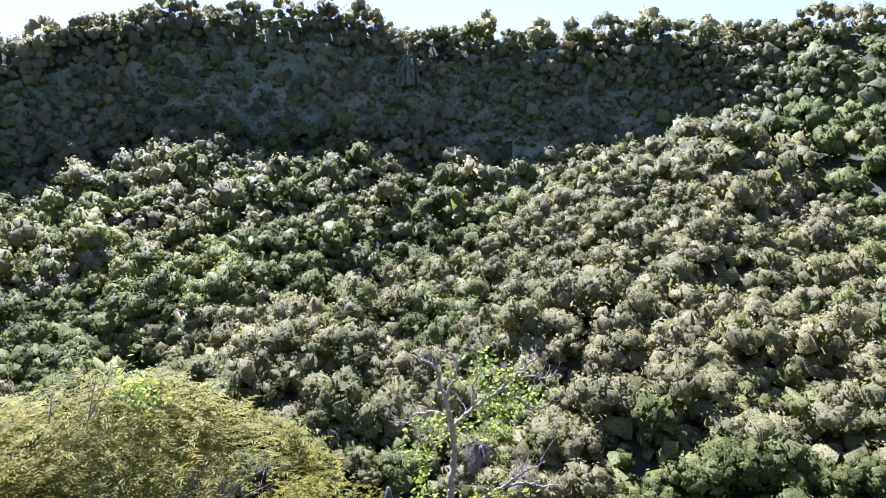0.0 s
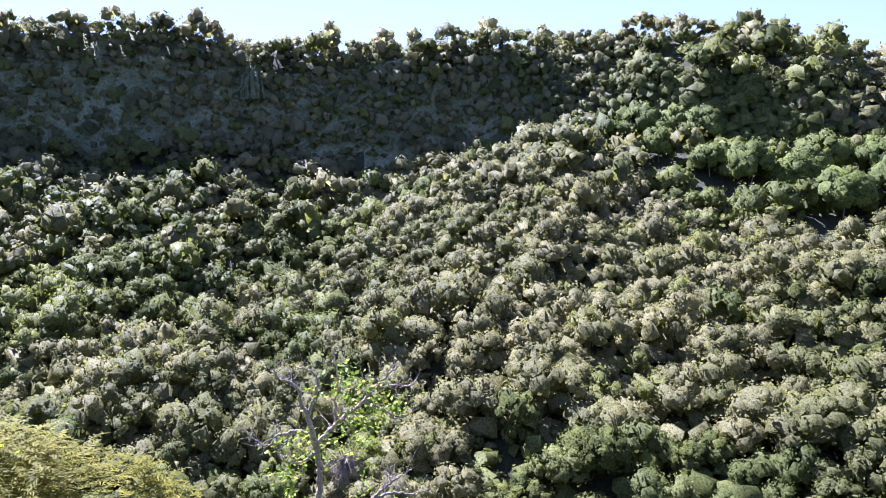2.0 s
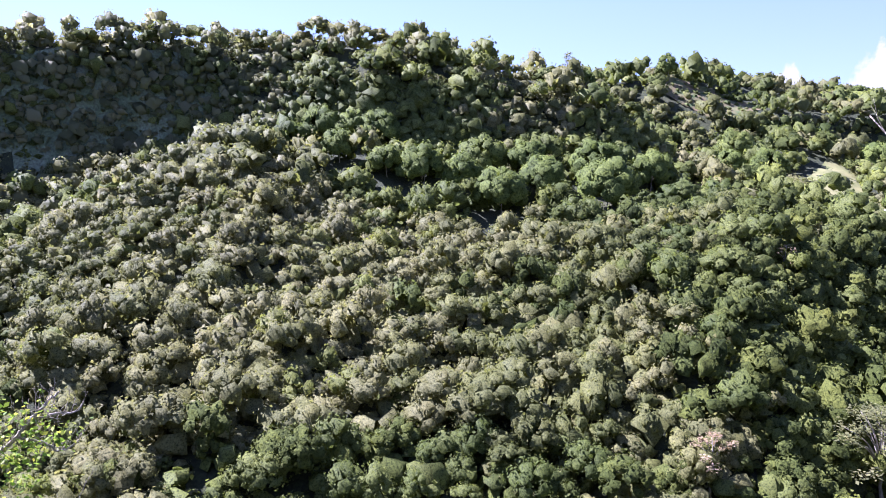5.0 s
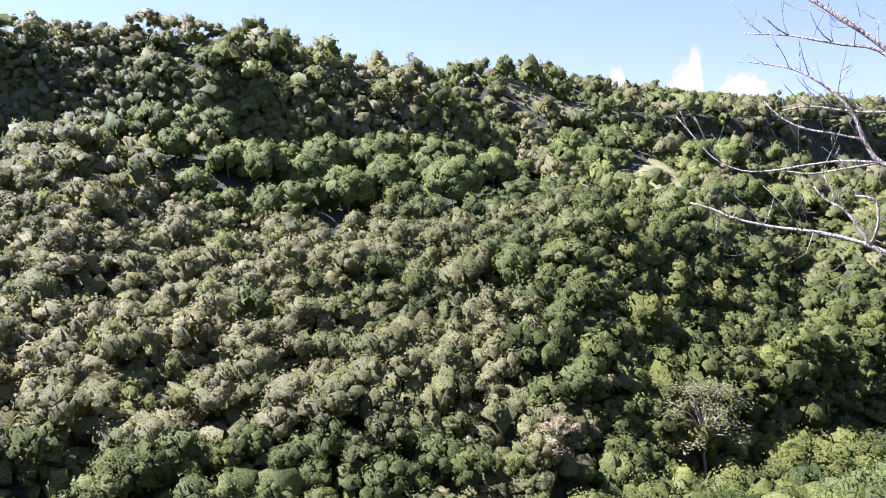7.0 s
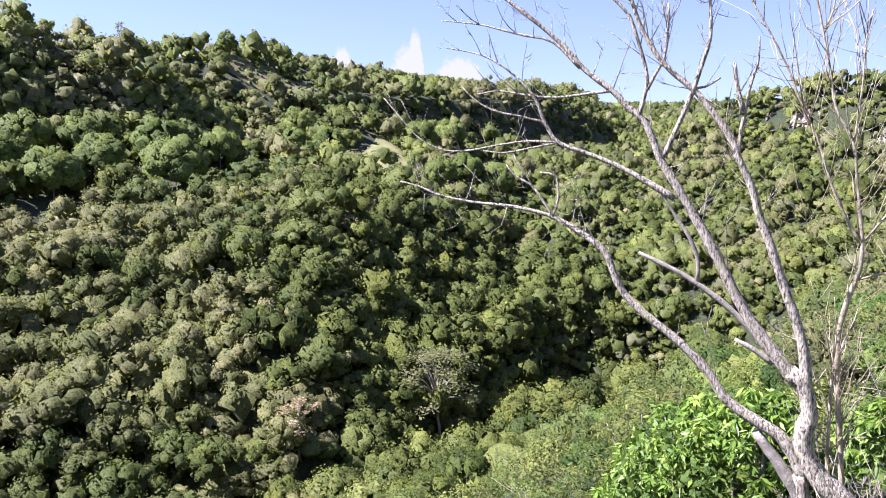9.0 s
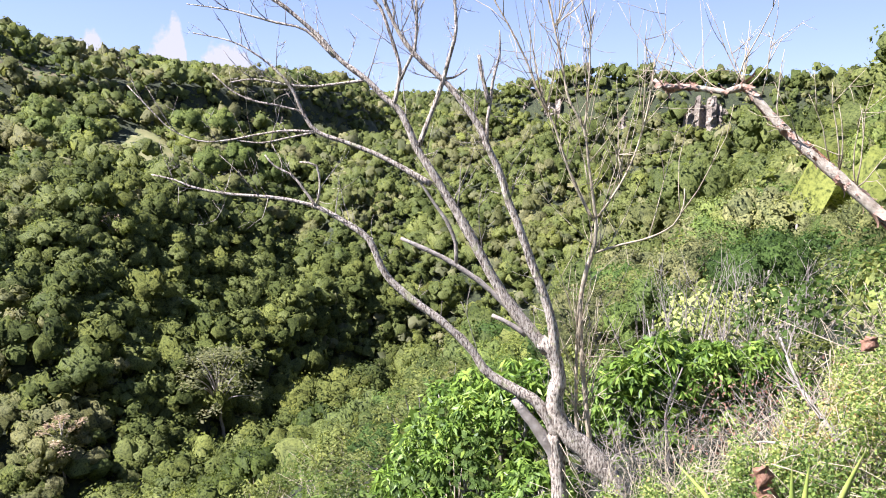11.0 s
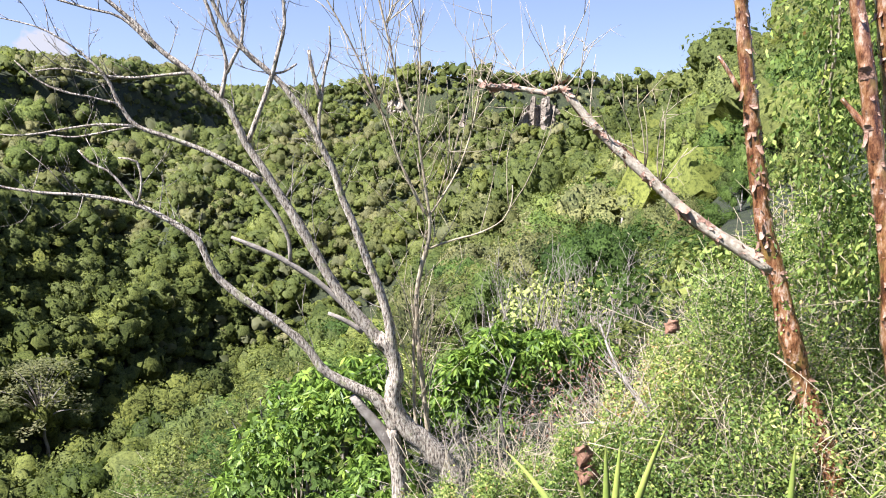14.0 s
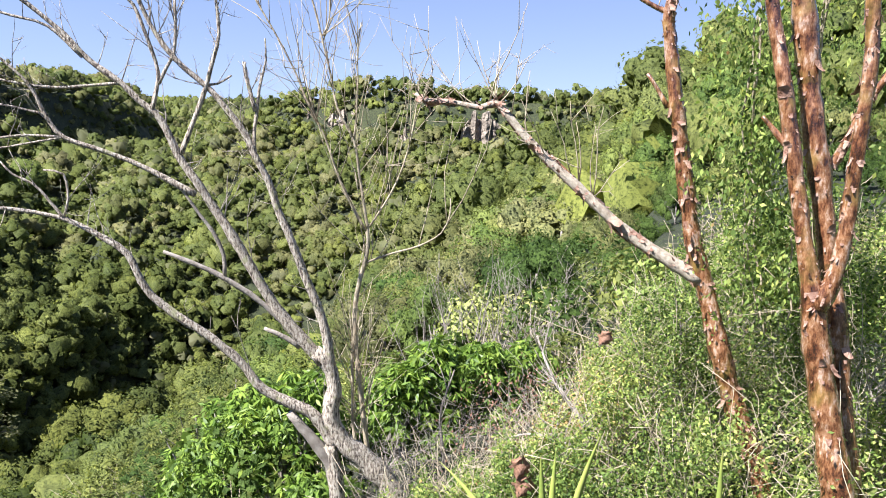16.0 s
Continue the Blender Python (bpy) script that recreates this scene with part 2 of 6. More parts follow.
# crest of the spur, edge of the bench with the grove, its nose, the gorge, then the crest of the rocky hill
EDGE = [(-60, 112, -22), (-25, 118, -19.5), (-18, 126, -17.5), (-13.4, 138, -15.5), (-7.4, 152, -13.8), (-5, 165, -11.6), (-1.3, 172, -10.9), (2.6, 185, -8.7), (6, 198, -6.1), (10, 213, -3.1), (15, 232, -0.9), (18.8, 248, 1.0),
        (23, 228, -2.7), (27, 205, -5.7), (31.6, 192, -7.0), (38, 184, -7.4), (45, 178, -7.6), (50, 170, -8.3), (54, 166, -8.6), (58, 178, -8.0), (62, 198, -7.9)]
EDGE += [(65.3, 216, -9.2), (67.3, 224, -11.0), (68.7, 216, -13.2), (70, 205, -14.6), (71.5, 205, -14.6), (73.2, 240, -9.0), (75.8, 275, -5.8), (79, 300, -4.9), (81.7, 312, -2.9), (84.7, 322, -1.2), (87, 322, 0.2), (92.6, 305, 0.9), (96.7, 292, 0.6),
         (102, 285, 0.2), (111, 292, 0.2), (120, 310, 2), (135, 330, 3)]
# bend of the slope between the two: share of the way, share of the rise
FACE = [(-60, 0.5, 0.5), (40, 0.5, 0.52), (54, 0.5, 0.6), (58, 0.55, 0.45), (62, 0.6, 0.4), (66, 0.6, 0.4), (70, 0.5, 0.5), (80, 0.5, 0.45), (90, 0.84, 0.64), (95, 0.9, 0.64), (100, 0.94, 0.66), (104, 0.93, 0.68), (112, 0.8, 0.7), (135, 0.6, 0.6)]
HOLLOW = [(-60, 150, -58), (-25, 150, -50), (-18, 155, -46), (-13, 166, -44), (-7, 178, -44), (-1, 196, -42), (3, 208, -36), (6, 218, -28), (10, 232, -18), (13, 240, -10), (16, 250, -5), (20, 256, 0), (24, 246, -2), (28, 226, -10), (32, 218, -15),
          (40, 212, -19), (48, 210, -20), (54, 212, -21), (58, 222, -24), (62, 232, -27), (64, 238, -31), (67, 246, -42), (70, 250, -52), (72, 255, -50), (74, 280, -36), (77, 310, -36), (80, 330, -34), (84.7, 350, -16), (90, 345, -5), (102, 320, -6), (135, 370, 8)]
# foot and top of the shaded cliffs; past them the foot of the farmed hillside
CLIFF_FOOT = [(-60, 288, -5), (-31, 286, -2.4), (-26, 286, -0.6), (-18.7, 288, 1.2), (-15.6, 288, 0.2), (-6.7, 288, 0.6), (-1.3, 287, -0.5), (3.8, 285, -1.6), (8, 280, -1.4), (13, 275, -1.4), (16.6, 272, 0.3), (20, 266, 1.4), (22.6, 260, -0.2),
              (27.7, 252, 0.0), (34, 248, -0.8), (41.4, 247, -0.8), (46.4, 246, -2.2), (50.5, 268, -3.4), (55, 262, -4.2), (60, 250, -5.2), (64, 250, -6.5), (68, 275, -8), (72, 320, -6), (76, 380, -5), (80, 450, -4), (84, 520, -2.5), (135, 520, 0)]
CLIFF_TOP = [(-60, 298, 6.3), (-31, 298, 5.6), (-25.6, 298, 7.1), (-19, 298, 8.6), (-11.8, 298, 9.1), (-8.6, 298, 8.4), (-4.5, 298, 7.6), (0, 297, 7.25), (5, 295, 6.5), (10, 290, 7.2), (16.7, 284, 6.6), (19, 282, 5.6), (21.5, 274, 3.6), (25.7, 261, 4.3), (30, 257, 4.4),
             (36, 256, 3.3), (41, 255, 2.1), (46, 255, 1), (48.5, 266, -1.2), (50.5, 276, -3.2), (55, 272, -3.8), (60, 262, -4.7), (64, 264, -5.6), (68, 290, -6.8), (72, 335, -5.4), (76, 400, -4.2), (80, 470, -3.6), (84, 540, -2.2), (135, 540, 0)]
HILL_CREST = [(-60, 306, 6.5), (-31, 306, 5.7), (-19, 306, 8.6), (-8.6, 306, 8.4), (0, 305, 7.25), (10, 300, 7.2), (16.7, 296, 6.7), (21, 290, 7.1), (23, 288, 7.5), (27.5, 284, 7.2), (32.3, 280, 6.8), (37.7, 276, 5.4), (41.4, 274, 4.1), (44.8, 272, 2.7), (47.2, 272, 1),
              (49.3, 276, -1.2), (50.8, 280, -3.3), (55, 282, -3.2), (60, 275, -4.2), (64, 278, -5), (68, 305, -6.2), (72, 350, -4.9), (76, 420, -3.8), (80, 490, -3.2), (84, 560, -2), (135, 560, 0)]
SADDLE = [(-60, 330, 4), (-19, 330, 4), (10, 322, 4), (20, 318, 5), (30, 312, 4.5), (38, 306, 2.0), (44, 300, 0.5), (48, 296, -1.5), (51, 296, -2.6), (55, 295, -2.4), (60, 292, -3.3), (64, 296, -4.2), (68, 322, -5.4), (72, 370, -4.3), (76, 440, -3.4), (80, 510, -3), (84, 580, -2), (135, 580, 0)]
# shaded bluffs across the farmed hillside
BLUFF_FOOT = [(-60, 380, 4), (20, 370, 4.5), (40, 340, 3), (48, 318, 1.2), (53, 322, 0.4), (58, 335, -0.6), (62, 345, -1.9), (66, 360, -2.3), (70, 385, -2.6), (74, 430, -3.2), (77, 470, -4.0), (80, 520, -3.6), (84, 600, -2.2), (135, 600, 0)]
BLUFF_TOP = [(-60, 390, 4), (20, 380, 4.5), (40, 346, 3.3), (48, 324, 1.7), (53, 330, 1.3), (58, 342, 0.8), (62, 352, 0.7), (66, 367, 0.6), (70, 392, 0.3), (74, 438, 0.0), (77, 476, -2.2), (80, 526, -3.3), (84, 606, -2.2), (135, 606, 0)]
FARM_CREST = [(-60, 430, 4), (20, 420, 5), (41, 365, 3.9), (46.7, 350, 3.7), (49.4, 348, 4.1), (52.6, 362, 3.5), (57.9, 400, 2.4), (61.8, 440, 1.5), (67, 500, 1.1), (71, 560, 0.8), (74.1, 600, 0.6), (75.3, 610, 0), (77.4, 640, -1.6), (79, 660, -3.2), (84, 700, -3), (90, 700, -2), (135, 700, 0)]
BACK = [(-60, 900, 2), (60, 900, -0.5), (75, 900, -1.6), (135, 900, -1.6)]
PLATEAU = [(-60, 1500, 1), (70, 1500, -0.2), (80, 1500, -0.5), (86, 1500, -0.5), (135, 1500, -0.6)]
LINES = (EDGE, HOLLOW, CLIFF_FOOT, CLIFF_TOP, HILL_CREST, SADDLE, BLUFF_FOOT, BLUFF_TOP, FARM_CREST, BACK, PLATEAU)


def line_at(line, az):
    """Distance off and height of one of the lines, in those directions."""
    k = np.array(line, float)
    r, v = np.interp(az, k[:, 0], k[:, 1]), np.interp(az, k[:, 0], k[:, 2])
    return r, v if line is RIVER or line is HOLLOW else r * np.tan(np.radians(v))


def far_side(az, r):
    """Height of the far side of the valley, straight from line to line."""
    shares = np.array(FACE, float)
    r0, z0 = line_at(RIVER, az)
    stops = [(r0, z0)]
    r1, z1 = line_at(EDGE, az)
    sr, sz = np.interp(az, shares[:, 0], shares[:, 1]), np.interp(az, shares[:, 0], shares[:, 2])
    stops.append((r0 + (r1 - r0) * sr, z0 + (z1 - z0) * sz))
    for line in LINES:
        ra, za = line_at(line, az)
        stops.append((np.maximum(ra, stops[-1][0] + 3.0), za))
    z = np.where(r < r0, z0 - (r0 - r) * 0.9, stops[-1][1] - (r - stops[-1][0]) * 0.012)
    for (ra, za), (rb, zb) in zip(stops, stops[1:]):
        s_ = (r - ra) / (rb - ra)
        z = np.where((s_ >= 0) & (s_ < 1), za + (zb - za) * s_, z)
    return z


# Own side of the valley: fall of the ground by distance, in directions round the viewpoint.
SIDE_RANGE = (0, 6, 20, 50, 90, 130, 200)
SIDE = {
    -60: (-1.7, -4.0, -13, -35, -62, -74, -90), 0: (-1.7, -5.0, -15, -38, -66, -76, -90), 40: (-1.7, -5.0, -15, -36, -60, -70, -90),
    60: (-1.7, -4.6, -13.5, -31, -52, -70, -98), 75: (-1.7, -4.2, -12, -25, -42, -58, -90), 87: (-1.7, -3.6, -9.5, -20, -33, -46, -70),
    97: (-1.7, -3.1, -7.2, -14.5, -22, -32, -60), 101: (-1.7, -2.95, -6.5, -12.5, -16.5, -20, -55), 105: (-1.7, -2.85, -6.0, -10.5, -12, -14, -45),
    109.5: (-1.7, -2.75, -5.4, -8.5, -8, -7.3, -35), 112: (-1.7, -2.7, -5.0, -7, -4, 0, -20), 114: (-1.7, -2.6, -4.7, -5.5, -1, 5, -5),
    119: (-1.7, -2.55, -4.3, -3.5, 2, 5.5, 0), 124: (-1.7, -2.5, -4.0, -1, 6, 9, 5), 140: (-1.7, -2.3, -3, 3, 12, 20, 25),
}


def own_side(x, y):
    r, az = np.hypot(x, y), np.degrees(np.arctan2(x, y))
    az = np.where(az < -90, 140, az)
    keys = sorted(SIDE)
    rows = np.stack([np.interp(r, SIDE_RANGE, SIDE[k]) for k in keys])
    pos = np.interp(az, keys, np.arange(len(keys)))
    i = np.minimum(pos.astype(int), len(keys) - 2)
    f = pos - i
    f = f * f * (3 - 2 * f)
    lo = np.take_along_axis(rows, i[None], 0)[0]
    hi = np.take_along_axis(rows, i[None] + 1, 0)[0]
    return lo + (hi - lo) * f - np.maximum(0, r - 200) * 0.3


def land(x, y):
    """Height of the ground over plan places, as arrays."""
    x, y = np.atleast_1d(np.asarray(x, float)), np.atleast_1d(np.asarray(y, float))
    r, az = np.hypot(x, y), np.degrees(np.arctan2(x, y))
    az = np.where(az < -90, 135, az)
    near, beyond = own_side(x, y), far_side(az, r)
    z = np.maximum(near, beyond) + 2.0 * np.exp(-np.abs(near - beyond) / 4.0)
    far = np.clip((np.hypot(x, y) - 20) / 60, 0, 1)
    bump = np.sin(x * 0.11 + 1.3 * np.sin(y * 0.07)) * np.cos(y * 0.13 + 0.9 * np.sin(x * 0.05)) + 0.5 * np.sin(x * 0.31 + y * 0.23) * np.cos(y * 0.29 - x * 0.17)
    return z + 1.3 * far * bump - 0.0035 * np.maximum(0, r - 1700)


def ground_sheet():
    rings = np.concatenate([np.linspace(0.4, 12, 24), np.geomspace(12.6, 420, 130), np.geomspace(435, 4600, 34)])
    az = np.radians(np.concatenate([np.linspace(-42, 140, 250), np.linspace(144, 314, 44)]))
    a, r = np.meshgrid(az, rings)
    x, y = r * np.sin(a), r * np.cos(a)
    z = land(x.ravel(), y.ravel()).reshape(x.shape)
    co = np.stack([x, y, z], -1).reshape(-1, 3)
    nr, na = len(rings), len(az)
    i, j = np.meshgrid(np.arange(nr - 1), np.arange(na), indexing="ij")
    k = (j + 1) % na
    faces = np.stack([i * na + j, i * na + k, (i + 1) * na + k, (i + 1) * na + j], -1).reshape(-1, 4)
    me = bpy.data.meshes.new("ground")
    me.from_pydata([(0, 0, float(land(0.0, 0.0)[0]))] + co.tolist(), [], [(0, 1 + (j_ + 1) % na, 1 + j_) for j_ in range(na)] + (faces + 1).tolist())
    me.polygons.foreach_set("use_smooth", [True] * len(me.polygons))
    me.materials.append(mat_ground)
    me.materials.append(mat_cliff)
    up = np.zeros(len(me.polygons) * 3, np.float32)
    me.polygons.foreach_get("normal", up)
    cen = np.zeros(len(me.polygons) * 3, np.float32)
    me.polygons.foreach_get("center", cen)
    cen = cen.reshape(-1, 3)
    me.polygons.foreach_set("material_index", ((np.abs(up.reshape(-1, 3)[:, 2]) < 0.56) & (np.abs(np.hypot(cen[:, 0], cen[:, 1]) - 275) < 45) & (np.abs(np.degrees(np.arctan2(cen[:, 0], cen[:, 1])) - 3) < 47)).astype(np.int32))
    return tagged(new("ground", me), "wooded valley ground of dry earth and leaf litter", "ground", kind="structure")


ground = ground_sheet()


# ---------------------------------------------------------------- woods
rng = np.random.default_rng(5)


def crown_template(lobes, cards, width, height, size, seed, flat=0.0, aspect=1.0, core=(6, 3), shrink=1.0, dome=False):
    """A crown built up of rounded leaf clumps, with loose leaf pieces all over them. Gives corners (n, 4, 3), soft normals for
    each corner and a clump value for each piece; base at z = 0."""
    g = np.random.default_rng(seed)
    i = np.arange(lobes)
    up = 1 - (i + 0.5) / lobes * 1.4
    a = i * 2.4 + g.uniform(-0.5, 0.5, lobes)
    side = np.sqrt(np.maximum(0.0, 1 - up * up))
    q = g.uniform(0.8, 1.15, lobes)
    rad = width * g.uniform(0.13, 0.24, lobes) * (14 / lobes) ** 0.4
    rise = 0.36 * up * (1 - flat) + 0.12 * flat
    cen = np.stack([side * width * 0.32 * q * np.cos(a), side * width * 0.32 * q * np.sin(a), height * (0.42 + rise * q * np.where(up < 0, 0.7, 1.0))], 1)
    away = cen - np.array([0, 0, height * 0.3])
    away /= np.linalg.norm(away, axis=1)[:, None]
    shade = g.random(lobes)
    quads, soft, clump = [], [], []
    if dome:
        na, nb = core
        lat, lon = np.linspace(-0.35, math.pi / 2, nb + 1), np.linspace(0, 2 * math.pi, na + 1)
        rough = g.uniform(0.8, 1.1, (nb + 1, na + 1)) * shrink
        rough[:, -1], rough[-1] = rough[:, 0], rough[-1, 0]
        ball = np.stack([np.cos(lat)[:, None] * np.cos(lon)[None], np.cos(lat)[:, None] * np.sin(lon)[None], np.repeat(np.sin(lat)[:, None], na + 1, 1)], -1)
        grid = ball * rough[..., None] * np.array([width * 0.36, width * 0.36, height * 0.42 * (1 - 0.45 * flat)]) + np.array([0, 0, height * 0.3])
        for src, out in ((grid, quads), (ball, soft)):
            out.append(np.stack([src[:-1, :-1], src[:-1, 1:], src[1:, 1:], src[1:, :-1]], 2).reshape(-1, 4, 3))
        clump.append(np.full(na * nb, 0.1))
    elif core:
        na, nb = core
        lat = np.linspace(-0.5, math.pi / 2, nb + 1)
        for c, r, w, v in zip(cen, rad, away, shade):
            lon = np.linspace(0, 2 * math.pi, na + 1) + g.uniform(0, 1)
            t = np.cross(w, [0.3, 0.2, 0.93])
            t /= np.linalg.norm(t)
            o = np.cross(w, t)
            rough = g.uniform(0.62, 1.2, (nb + 1, na + 1))
            rough[:, -1] = rough[:, 0]
            rough[-1] = rough[-1, 0]
            ball = (np.cos(lat)[:, None] * np.cos(lon)[None])[..., None] * t + (np.cos(lat)[:, None] * np.sin(lon)[None])[..., None] * o + np.repeat(np.sin(lat)[:, None], na + 1, 1)[..., None] * w
            grid = c + ball * (r * shrink * rough)[..., None]
            for src, out, loose in ((grid, quads, 0.0), (ball * 0.7 + w * 0.5, soft, 0.16)):
                out.append(np.stack([src[:-1, :-1], src[:-1, 1:], src[1:, 1:], src[1:, :-1]], 2).reshape(-1, 4, 3) + g.normal(size=(na * nb, 1, 3)) * loose)
            clump.append(np.full(na * nb, v * 0.75 + 0.1))
    pick = g.choice(lobes, cards, p=rad ** 2 / np.sum(rad ** 2))
    n = g.normal(size=(cards, 3)) + away[pick] * 0.7
    n /= np.linalg.norm(n, axis=1)[:, None]
    n = np.where(np.sum(n * away[pick], 1)[:, None] < -0.35, -n, n)
    p = cen[pick] + n * (rad[pick] * g.uniform(0.8, 1.12, cards))[:, None]
    out = n + g.normal(size=(cards, 3)) * 0.36
    out /= np.linalg.norm(out, axis=1)[:, None]
    u = np.cross(out, g.normal(size=(cards, 3)))
    u /= np.linalg.norm(u, axis=1)[:, None]
    v = np.cross(out, u)
    s = size * g.uniform(0.5, 1.4, cards)[:, None]
    q0, q1, q2, q3 = [g.uniform(0.25, 0.75, cards)[:, None] for _ in range(4)]
    w = s / aspect
    quads.append(np.stack([p - u * s * q0, p - v * w * q1 + out * w * 0.12, p + u * s * q2, p + v * w * q3 - out * w * 0.12], 1))
    soft.append(np.repeat((n * 0.6 + out * 0.5 + away[pick] * 0.45)[:, None], 4, 1))
    clump.append(np.clip(shade[pick] * 0.45 + g.random(cards) * 0.55, 0, 1))
    soft = np.concatenate(soft) + np.array([0, 0, 0.22])
    return np.concatenate(quads), soft / np.linalg.norm(soft, axis=2)[..., None], np.concatenate(clump)


def leaf_mesh(name, blocks, mats):
    """One mesh of many loose four-cornered leaf clumps. blocks: (corners (n, 4, 3), normals (n, 3) or (n, 4, 3), material slot, tone, clump)."""
    co = np.concatenate([b[0] for b in blocks]).reshape(-1, 3)
    nor = np.concatenate([(b[1] if b[1].ndim == 3 else np.repeat(b[1][:, None], 4, 1)) for b in blocks]).reshape(-1, 3)
    slot = np.concatenate([np.full(len(b[0]), b[2], np.int32) for b in blocks])
    tone = np.concatenate([np.broadcast_to(np.asarray(b[3], np.float32), len(b[0])) for b in blocks])
    g = np.random.default_rng(len(slot))
    clump = np.concatenate([np.asarray(b[4], np.float32) if len(b) > 4 else g.random(len(b[0])).astype(np.float32) for b in blocks])
    nf = len(slot)
    me = bpy.data.meshes.new(name)
    me.vertices.add(nf * 4)
    me.vertices.foreach_set("co", co.astype(np.float32).ravel())
    me.loops.add(nf * 4)
    me.loops.foreach_set("vertex_index", np.arange(nf * 4, dtype=np.int32))
    me.polygons.add(nf)
    me.polygons.foreach_set("loop_start", np.arange(0, nf * 4, 4, dtype=np.int32))
    for m in mats:
        me.materials.append(m)
    me.polygons.foreach_set("material_index", slot)
    me.polygons.foreach_set("use_smooth", np.ones(nf, bool))
    for key, val in (("tone", tone), ("clump", clump)):
        at = me.attributes.new(key, "FLOAT", "FACE")
        at.data.foreach_set("value", np.ascontiguousarray(val, np.float32))
    me.update(calc_edges=True)
    free = me.attributes.new("custom_normal", "FLOAT_VECTOR", "POINT")
    free.data.foreach_set("vector", nor.astype(np.float32).ravel())
    return me


def placed(template, x, y, z, s, turn, stretch=1.0):
    corners, nor, _ = template
    c, q = math.cos(turn), math.sin(turn)
    rot = np.array([[c, -q, 0], [q, c, 0], [0, 0, 1]])
    return (corners * np.array([1, 1, stretch])) @ (rot * s).T + np.array([x, y, z]), nor @ rot.T


def sites(r0, r1, spacing, az0=-36, az1=137, jitter=0.6):
    """Tree places on rings round the viewpoint, uneven, evenly dense over the ground."""
    out = []
    r = r0
    k = 0
    while r < r1:
        step = math.degrees(spacing / r)
        az = np.arange(az0 + (k % 2) * step / 2, az1, step)
        az = az + rng.uniform(-jitter, jitter, len(az)) * step
        rr = r + rng.uniform(-jitter, jitter, len(az)) * spacing
        out.append(np.stack([az, rr], 1))
        r += spacing * 0.87
        k += 1
    o = np.concatenate(out)
    a = np.radians(o[:, 0])
    x, y = o[:, 1] * np.sin(a), o[:, 1] * np.cos(a)
    return o[:, 0], o[:, 1], x, y, land(x, y)


def in_sight(az, r, z, top=6.5):
    """Whether the top of a tree clears the ground before it, seen from the viewpoint."""
    steps = np.linspace(0.05, 0.985, 70)
    ok = np.ones(len(az), bool)
    a = np.radians(az)
    limit = (z + np.where(r > 200, top + 3.0, top)) / r
    high = np.full(len(az), -9.0)
    for s in steps:
        rr = r * s
        h = (land(rr * np.sin(a), rr * np.cos(a)) + np.where(rr > 60, 4.2, 0)) / rr
        high = np.maximum(high, np.where(rr > 5, h, -9))
    return (limit > high) & (limit > -0.56)

LEVELS = {
    5: [crown_template(22, 5200, 5.2, 4.6, 0.115, 110 + i, 0.1 * (i % 3), aspect=1.7, core=(6, 3), shrink=0.66) for i in range(6)],
    0: [crown_template(22, 3000, 5.2, 4.6, 0.13, 10 + i, 0.1 * (i % 3), aspect=1.6, core=(5, 3), shrink=0.68) for i in range(6)],
    1: [crown_template(20, 1500, 5.4, 4.8, 0.17, 30 + i, 0.1 * (i % 3), aspect=1.4, core=(5, 2), shrink=0.72) for i in range(6)],
    7: [crown_template(14, 430, 5.4, 4.8, 0.25, 170 + i, 0.1 * (i % 3), aspect=1.3, core=(5, 2), shrink=0.76) for i in range(8)],
    2: [crown_template(7, 175, 5.4, 4.8, 0.36, 50 + i, 0.1 * (i % 3), aspect=1.2, core=(5, 2), shrink=0.8) for i in range(16)],
    3: [crown_template(5, 60, 5.4, 4.8, 0.5, 70 + i, 0.1 * (i % 3), core=(5, 2), shrink=0.86) for i in range(14)],
    4: [crown_template(3, 24, 5.4, 4.8, 0.75, 90 + i, 0.1 * (i % 3), core=(4, 2), shrink=0.9) for i in range(10)],
    6: [crown_template(2, 10, 5.4, 3.6, 0.9, 130 + i, 0.3, core=(4, 2), shrink=1.0) for i in range(8)],
}
AIRY = [crown_template(7, 150, 5.0, 5.4, 0.42, 150 + i, aspect=1.4, core=None) for i in range(8)]


def patch(x, y, wave):
    return 0.5 + 0.25 * (np.sin(x / wave + 2.1 * np.sin(y / wave * 0.7)) + np.sin(y / wave * 1.1 + 1.7 * np.sin(x / wave * 0.6 + 1)))


